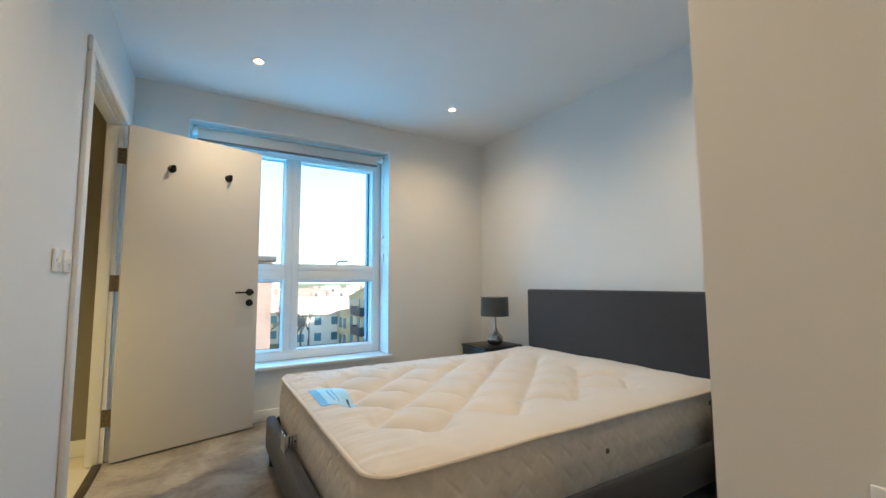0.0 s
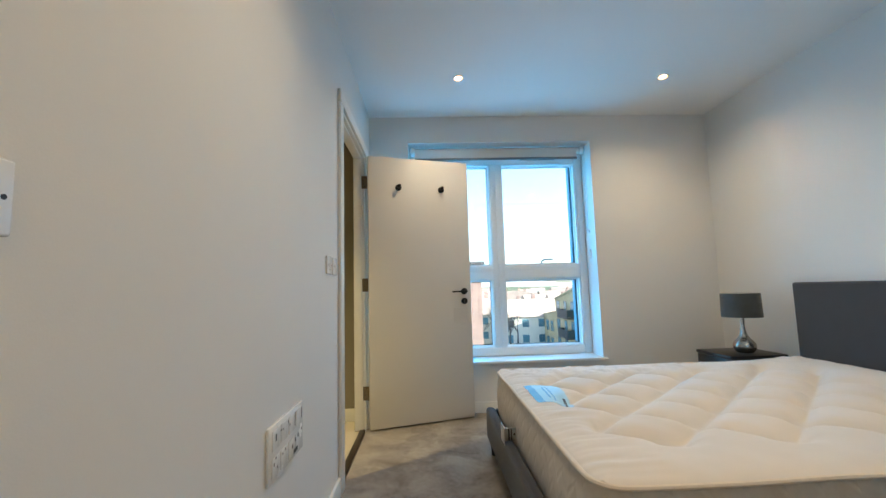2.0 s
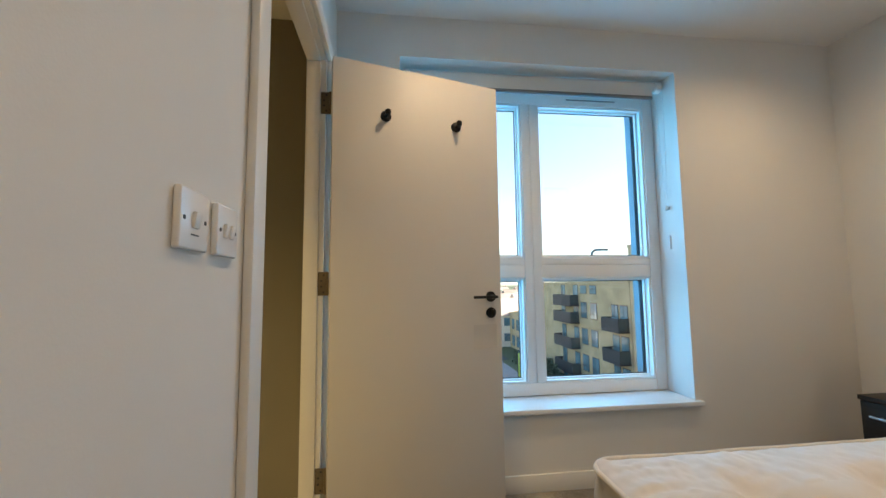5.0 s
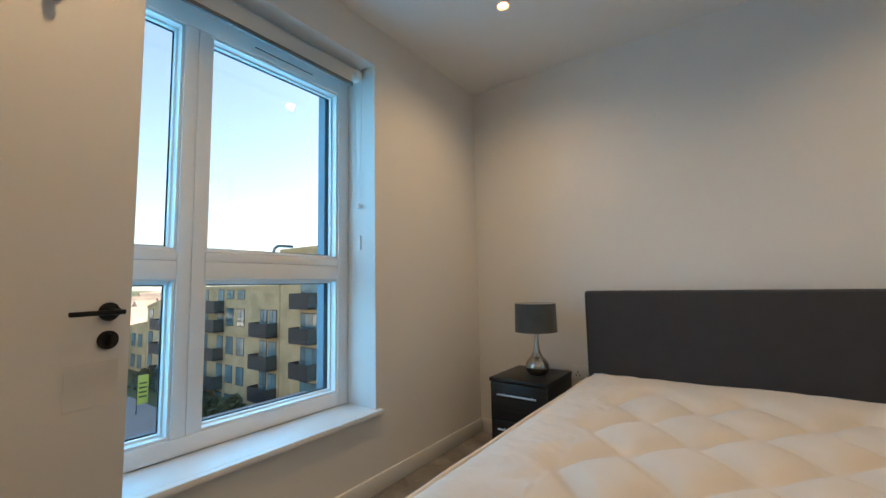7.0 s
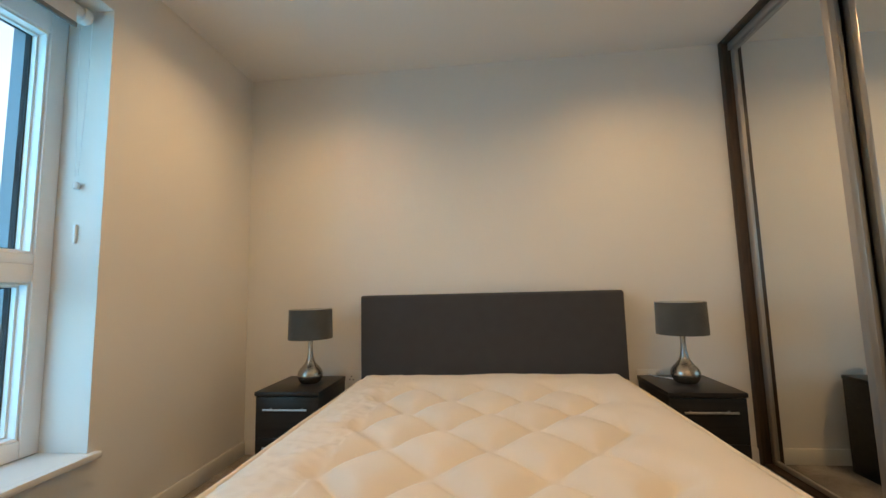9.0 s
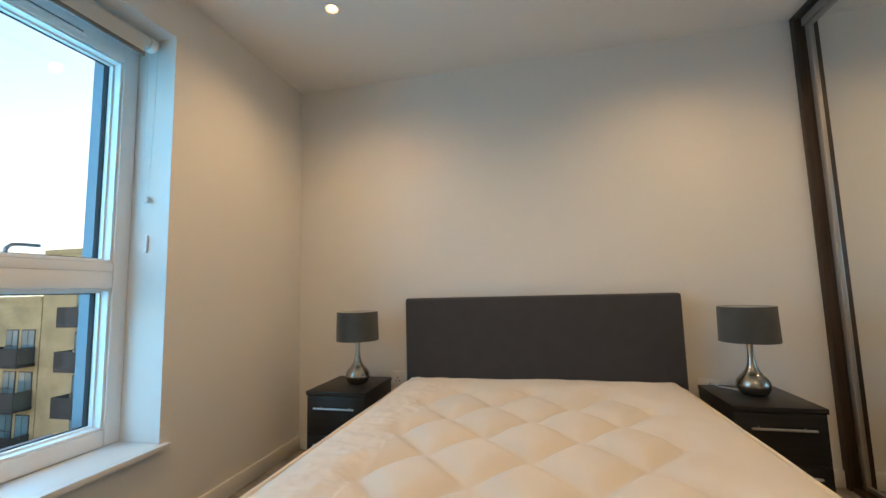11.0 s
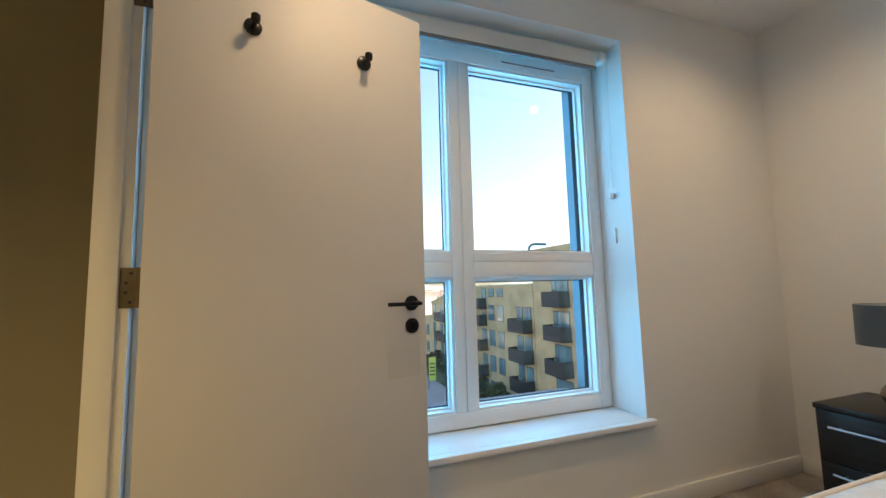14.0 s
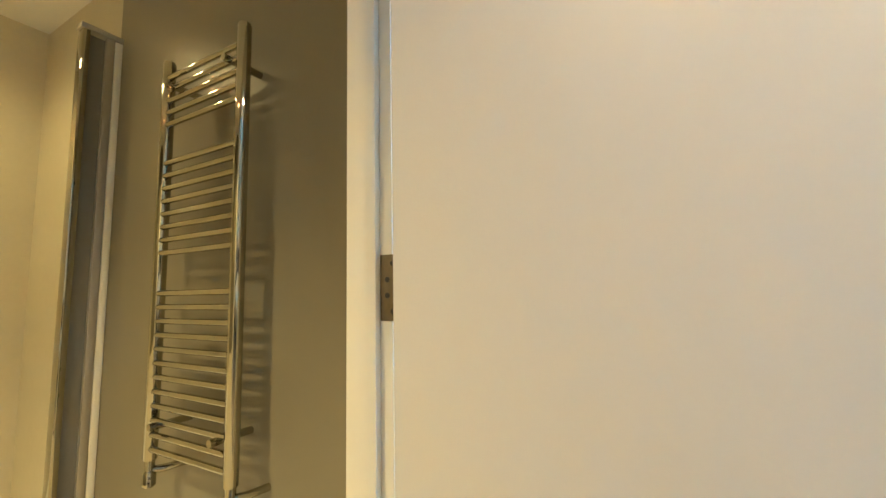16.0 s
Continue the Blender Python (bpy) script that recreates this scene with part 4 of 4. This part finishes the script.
BRICK_R = brick_material("brown_brick", (0.30, 0.19, 0.145), (0.22, 0.13, 0.10), (0.34, 0.30, 0.27))
BRICK_Y = brick_material("buff_brick", (0.52, 0.41, 0.21), (0.43, 0.33, 0.165), (0.46, 0.40, 0.28))
BALC = surface("dark_balcony_metal", (0.022, 0.022, 0.025), 0.6, 0.0, vary=0.15, scale=2)
FAR_GLASS = surface("blue_window_glass", (0.13, 0.24, 0.28), 0.08, 0.0, vary=0.25, scale=0.6, bump=0.0, spec=0.8, each=0.3)
BALC_GLASS = surface("balcony_glass", (0.05, 0.07, 0.075), 0.25, vary=0.2, bump=0.0, spec=0.7)
ASPHALT = surface("asphalt", (0.055, 0.057, 0.06), 0.9, vary=0.2, scale=0.4, fine=8, bump=0.1)
PAVING = surface("paving", (0.30, 0.30, 0.29), 0.85, vary=0.12, scale=0.7, fine=10)
GRASS = surface("grass", (0.075, 0.095, 0.035), 0.95, vary=0.4, scale=0.15, fine=5, bump=0.3)
HILL = surface("hazy_hill", (0.38, 0.38, 0.31), 1.0, vary=0.3, scale=0.02, fine=0.2, bump=0.0)
ROOF = surface("slate_roof", (0.30, 0.24, 0.19), 0.8, vary=0.25, scale=0.5, fine=5, each=0.4)
RENDERED = surface("house_render", (0.72, 0.66, 0.53), 0.85, vary=0.1, scale=0.4, each=0.35)
BARK = surface("bark", (0.10, 0.085, 0.07), 0.9, vary=0.3, scale=3)
HEDGE = surface("hedge_leaves", (0.055, 0.075, 0.035), 0.9, vary=0.4, scale=1.0, fine=12)
BANNER = surface("lime_banner", (0.55, 0.70, 0.12), 0.6, vary=0.06, scale=2)
CAR_PAINT = surface("car_paint", (0.25, 0.27, 0.30), 0.25, 0.3, vary=0.05, each=0.6)

structure("own_building", boxes((BX - 0.1, XE + 0.12, YS - 0.1, YO, GROUND, -0.31)), BRICK_R, "brick storeys under the flat", "building")
bm = bmesh.new()
bmesh.ops.create_grid(bm, x_segments=60, y_segments=60, size=2500, matrix=Matrix.Translation((0, 0, GROUND)))
for v in bm.verts:
    far = math.hypot(v.co.x, v.co.y)
    if far > 250:
        v.co.z += min(1, (far - 250) / 500) * (6 + 10 * noise.noise((v.co.x * 0.002, v.co.y * 0.002, 0)))
structure("ground", bm, GRASS, "rough winter grass and built-up land", "ground", True)
structure("road", boxes((-60, 17.5, 62, 70, GROUND - 0.1, GROUND + 0.04)), ASPHALT, "asphalt side road between the blocks", "road")
structure("pavement", boxes((1.5, 16.0, 10, 61.9, GROUND - 0.1, GROUND + 0.06)), PAVING, "pale paved footpath along the block", "pavement")


def housefront(name, base, label):
    return thing(name, base, label, "apartment building")


FX = 21.5      # facade plane, facing west
BAL = 1.1      # how far the balconies stand out


def far_window(blk, fx, y0, y1, z0, z1):
    """A dark frame with a tall pane beside a split one."""
    w = part("window", boxes((fx - 0.03, fx + 0.02, y0, y1, z0, z1)), BALC, blk, smooth=False)
    m = y0 + (y1 - y0) * 0.46
    for a, b, c, d in ((y0 + 0.07, m - 0.035, z0 + 0.07, z1 - 0.07), (m + 0.035, y1 - 0.07, z0 + 0.62, z1 - 0.07), (m + 0.035, y1 - 0.07, z0 + 0.07, z0 + 0.55)):
        part("pane", boxes((fx - 0.045, fx - 0.031, a, b, c, d)), FAR_GLASS, w, smooth=False)
    part("juliet_rail", boxes((fx - 0.11, fx - 0.08, y0 - 0.02, y1 + 0.02, z0 + 0.50, z0 + 0.54), (fx - 0.11, fx - 0.08, y0 - 0.02, y1 + 0.02, z0 + 0.02, z0 + 0.05)), BALC, w, smooth=False)


def far_balcony(blk, fx, by, bw, zt):
    """Window and glazed door behind a dark balcony with a glass end."""
    far_window(blk, fx, by + bw - 1.35, by + bw - 0.15, zt - 1.70, zt)
    d = part("balcony_door", boxes((fx - 0.03, fx + 0.02, by + 0.15, by + 1.45, zt - 2.25, zt)), BALC, blk, smooth=False)
    for k in (0, 1):
        part("pane", boxes((fx - 0.045, fx - 0.031, by + 0.21 + 0.61 * k, by + 0.76 + 0.61 * k, zt - 2.15, zt - 0.08)), FAR_GLASS, d, smooth=False)
    b = part("balcony", boxes((fx - BAL, fx - 0.001, by, by + bw, zt - 2.52, zt - 2.30), bevel=0.02), BALC, blk)
    part("railing", boxes((fx - BAL, fx - BAL + 0.04, by, by + bw, zt - 2.299, zt - 1.2), (fx - BAL + 0.041, fx - 0.05, by + bw - 0.04, by + bw, zt - 2.299, zt - 1.2)), BALC, b, smooth=False)
    part("side_glass", boxes((fx - BAL + 0.041, fx - 0.05, by, by + 0.03, zt - 2.299, zt - 1.25)), BALC_GLASS, b, smooth=False)
    part("handrail", boxes((fx - BAL, fx - 0.05, by - 0.005, by + 0.035, zt - 1.249, zt - 1.2)), BALC, b, smooth=False)


def apartment_block(y0, y1, z_top, storeys_z, windows, balconies, label, fx=FX, fall=0.0):
    """fall: how much lower the roofline is at the far end."""
    blk = housefront("apartment_building", (fx + 6, (y0 + y1) / 2, GROUND), label)
    bm = boxes((fx, fx + 13, y0, y1, GROUND, z_top))
    cap = boxes((fx - 0.10, fx + 13.1, y0 - 0.02, y1 + 0.02, z_top + 0.001, z_top + 0.30))
    for mesh in (bm, cap):
        for v in mesh.verts:
            if v.co.y > (y0 + y1) / 2 and v.co.z > z_top - 0.01:
                v.co.z -= fall
    part("wall", bm, BRICK_Y, blk, smooth=False)
    part("parapet", cap, BRICK_Y, blk, smooth=False)
    for zt in storeys_z:
        for wy in windows:
            far_window(blk, fx, wy, wy + 1.45, zt - 1.80, zt)
        for by, bw in balconies:
            far_balcony(blk, fx, by, bw, zt)
    return blk


apartment_block(22.5, 36.25, 4.3, [4.65 - 2.9 * k for k in range(1, 6)], (24.3, 27.35), ((30.6, 2.65),), "tall buff brick apartment block with dark balconies")
lower_block = apartment_block(36.35, 57.9, 1.05, [-0.98 - 2.92 * k for k in range(4)], (42.45, 44.65), ((36.6, 3.1), (46.6, 5.0)), "buff brick apartment block with long dark balconies")
for wy in (42.45, 44.65):
    far_window(lower_block, FX, wy, wy + 1.45, -0.05, 0.92)
far_balcony(lower_block, FX, 46.6, 5.0, 1.00)
apartment_block(58.0, 67.9, 0.55, [-1.44 - 2.95 * k for k in range(3)], (65.8,), ((59.2, 4.6),), "buff brick apartment wing with a sloping roofline", fall=1.9)
apartment_block(68.0, 78.0, -3.5, [-5.0 - 2.9 * k for k in range(2)], (69.5, 72.0), ((75.0, 2.9),), "low far wing of buff brick apartments", fall=1.2)

# brown brick neighbour, its corner seen past the door
nb = thing("brick_building", (-3.5, 30, GROUND), "brown brick building with plain gable", "building")
part("wall", boxes((-10.5, 3.25, 24.0, 34.0, GROUND, EYE_Z + 1.2)), BRICK_R, nb, smooth=False)
part("roof", boxes((-10.8, 3.45, 23.8, 34.2, EYE_Z + 1.2, EYE_Z + 1.5), bevel=0.04), BALC, nb)

rng = random.Random(7)


def house(x, y, w, d, h, roof_h):
    g = GROUND + (min(1, (math.hypot(x, y) - 250) / 500) * 6 if math.hypot(x, y) > 250 else 0)
    hs = thing("house", (x, y, g), "pale terraced house with a pitched slate roof", "house", "houses in the distance")
    part("wall", boxes((x - w / 2, x + w / 2, y - d / 2, y + d / 2, g - 3, g + h)), RENDERED, hs, smooth=False)
    bm = bmesh.new()
    v = [bm.verts.new(p) for p in ((x - w / 2 - .3, y - d / 2 - .3, g + h), (x + w / 2 + .3, y - d / 2 - .3, g + h), (x + w / 2 + .3, y + d / 2 + .3, g + h), (x - w / 2 - .3, y + d / 2 + .3, g + h), (x - w / 2 - .3, y, g + h + roof_h), (x + w / 2 + .3, y, g + h + roof_h))]
    for f in ((0, 1, 5, 4), (2, 3, 4, 5), (0, 4, 3), (1, 2, 5), (0, 3, 2, 1)):
        bm.faces.new([v[k] for k in f])
    rf = part("roof", bm, ROOF, hs, smooth=False)
    part("chimney", boxes((x + w * 0.3 - 0.4, x + w * 0.3 + 0.4, y - 0.3, y + 0.3, g + h + roof_h * 0.5, g + h + roof_h + 1.2)), BRICK_R, rf, smooth=False)
    for k in range(max(2, int(w / 3.2))):
        wx = x - w / 2 + 1.2 + k * 3.0
        for wz in (1.0, 3.8):
            if wx + 1.2 < x + w / 2 and wz + 1.4 < h:
                part("window", boxes((wx, wx + 1.2, y - d / 2 - 0.04, y - d / 2 + 0.02, g + wz, g + wz + 1.4)), FAR_GLASS, hs, smooth=False)


for row_y in (82, 98, 118, 140, 170, 205, 250, 300, 360):
    x = -10 + rng.uniform(-6, 6) - row_y * 0.05
    while x < row_y * 0.42 + 6:
        w = rng.uniform(9, 18)
        if rng.random() < 0.85:
            house(x, row_y + rng.uniform(-5, 5), w, rng.uniform(7, 10), rng.uniform(5, 7), rng.uniform(2, 3.4))
        x += w + rng.uniform(1, 7)

# long wooded hill on the skyline
bm = bmesh.new()
grid = []
for i in range(81):
    x = -900 + i * 28
    ridge = 26 + 12 * noise.noise((x * 0.003, 0.3, 0)) + 5 * noise.noise((x * 0.015, 2.3, 0))
    grid.append([bm.verts.new((x, 900 + 60 * j, GROUND + ridge * math.sin(math.pi * j / 8) ** 0.8 if 0 < j < 8 else GROUND - 2)) for j in range(9)])
for i in range(80):
    for j in range(8):
        bm.faces.new((grid[i][j], grid[i + 1][j], grid[i + 1][j + 1], grid[i][j + 1]))
structure("backdrop_hill", bm, HILL, "low hazy wooded hill on the skyline", "hill", True)


def bare_tree(x, y, h, seed, group="bare trees"):
    r = random.Random(seed)
    t = thing("tree", (x, y, GROUND), "leafless winter tree with thin branches", "tree", group)
    bm = bmesh.new()

    def grow(p, d, length, rad, depth):
        q = p + d * length
        tube(bm, [p, (p + q) / 2 + Vector((r.uniform(-.05, .05) * length, r.uniform(-.05, .05) * length, 0)), q], rad, 5)
        if depth:
            for _ in range(3):
                grow(q - d * length * r.uniform(0, 0.35), (d + Vector((r.uniform(-.7, .7), r.uniform(-.7, .7), r.uniform(-.05, .5)))).normalized(), length * r.uniform(.55, .8), rad * .6, depth - 1)

    p0 = Vector((x, y, GROUND - 0.1))
    part("trunk", tube(bmesh.new(), [p0, p0 + Vector((0, 0, h * 0.35))], h * 0.018, 8), BARK, t)
    grow(p0 + Vector((0, 0, h * 0.34)), Vector((0, 0, 1)), h * 0.22, h * 0.013, 4)
    part("branches", bm, BARK, t)


for k, (x, y, h) in enumerate(((9.5, 52, 8.5), (11.5, 57, 9), (7.5, 60, 7.5), (14.5, 66, 8), (5.0, 74, 9), (12.0, 75, 9))):
    bare_tree(x, y, h, 20 + k)


def shrub(x, y, r0, h, seed):
    r = random.Random(seed)
    bm = bmesh.new()
    for _ in range(260):
        a, rr, z = r.uniform(0, 6.283), r0 * math.sqrt(r.random()), r.random()
        c = Vector((x + rr * math.cos(a) * (1 - 0.5 * z), y + rr * math.sin(a) * (1 - 0.5 * z), GROUND + 0.05 + h * z))
        s = r.uniform(0.10, 0.22)
        d1, d2 = Vector((r.uniform(-1, 1), r.uniform(-1, 1), r.uniform(-1, 1))).normalized() * s, Vector((r.uniform(-1, 1), r.uniform(-1, 1), r.uniform(-1, 1))).normalized() * s
        bm.faces.new([bm.verts.new(c + d1), bm.verts.new(c + d2), bm.verts.new(c - d1), bm.verts.new(c - d2)])
    single("shrub", bm, HEDGE, (x, y, GROUND), "dark green evergreen shrub in the courtyard", "shrub", "courtyard shrubs", smooth=False)


for k in range(22):
    shrub(rng.uniform(16.5, 20), 27 + k * 1.6, rng.uniform(0.8, 1.6), rng.uniform(0.9, 2.0), 50 + k)


def parked_car(x, y, turn):
    c = thing("parked_car", (x, y, GROUND + 0.04), "small parked car seen from above", "car", "parked cars")
    z = GROUND + 0.04
    m = Matrix.Translation((x, y, z)) @ Matrix.Rotation(radians(turn), 4, "Z")

    def put(bm):
        bmesh.ops.transform(bm, matrix=m, verts=bm.verts)
        return bm

    part("body", put(boxes((-0.88, 0.88, -2.1, 2.1, 0.28, 0.85), bevel=0.12, seg=3)), CAR_PAINT, c)
    bm = boxes((-0.80, 0.80, -1.3, 1.15, 0.84, 1.45), bevel=0.16, seg=3)
    part("cabin", put(bm), FAR_GLASS, c)
    for sx in (-0.80, 0.80):
        for sy in (-1.3, 1.3):
            part("wheel", put(lathe([(0.30, -0.1), (0.32, -0.06), (0.32, 0.06), (0.30, 0.1)], (sx, sy, 0.32), 20, "X")), DARK_SLOT, c)


for k in range(5):
    parked_car(-2 + k * 3.1, 64 + (k % 2) * 3.2, 90)

ban = thing("banner", (14.1, 47, GROUND), "lime green feather banner on a pole", "banner")
part("pole", tube(bmesh.new(), [(14.1, 47, GROUND), (14.1, 47, GROUND + 3.6)], 0.04, 8), BALC, ban)
cloth = part("cloth", boxes((14.12, 14.98, 46.98, 47.02, GROUND + 0.9, GROUND + 3.5), bevel=0.01), BANNER, ban)
for dz in (1.5, 1.9, 2.3, 2.7):
    part("print", boxes((14.25, 14.85, 46.965, 46.978, GROUND + dz, GROUND + dz + 0.14)), HEDGE, cloth)
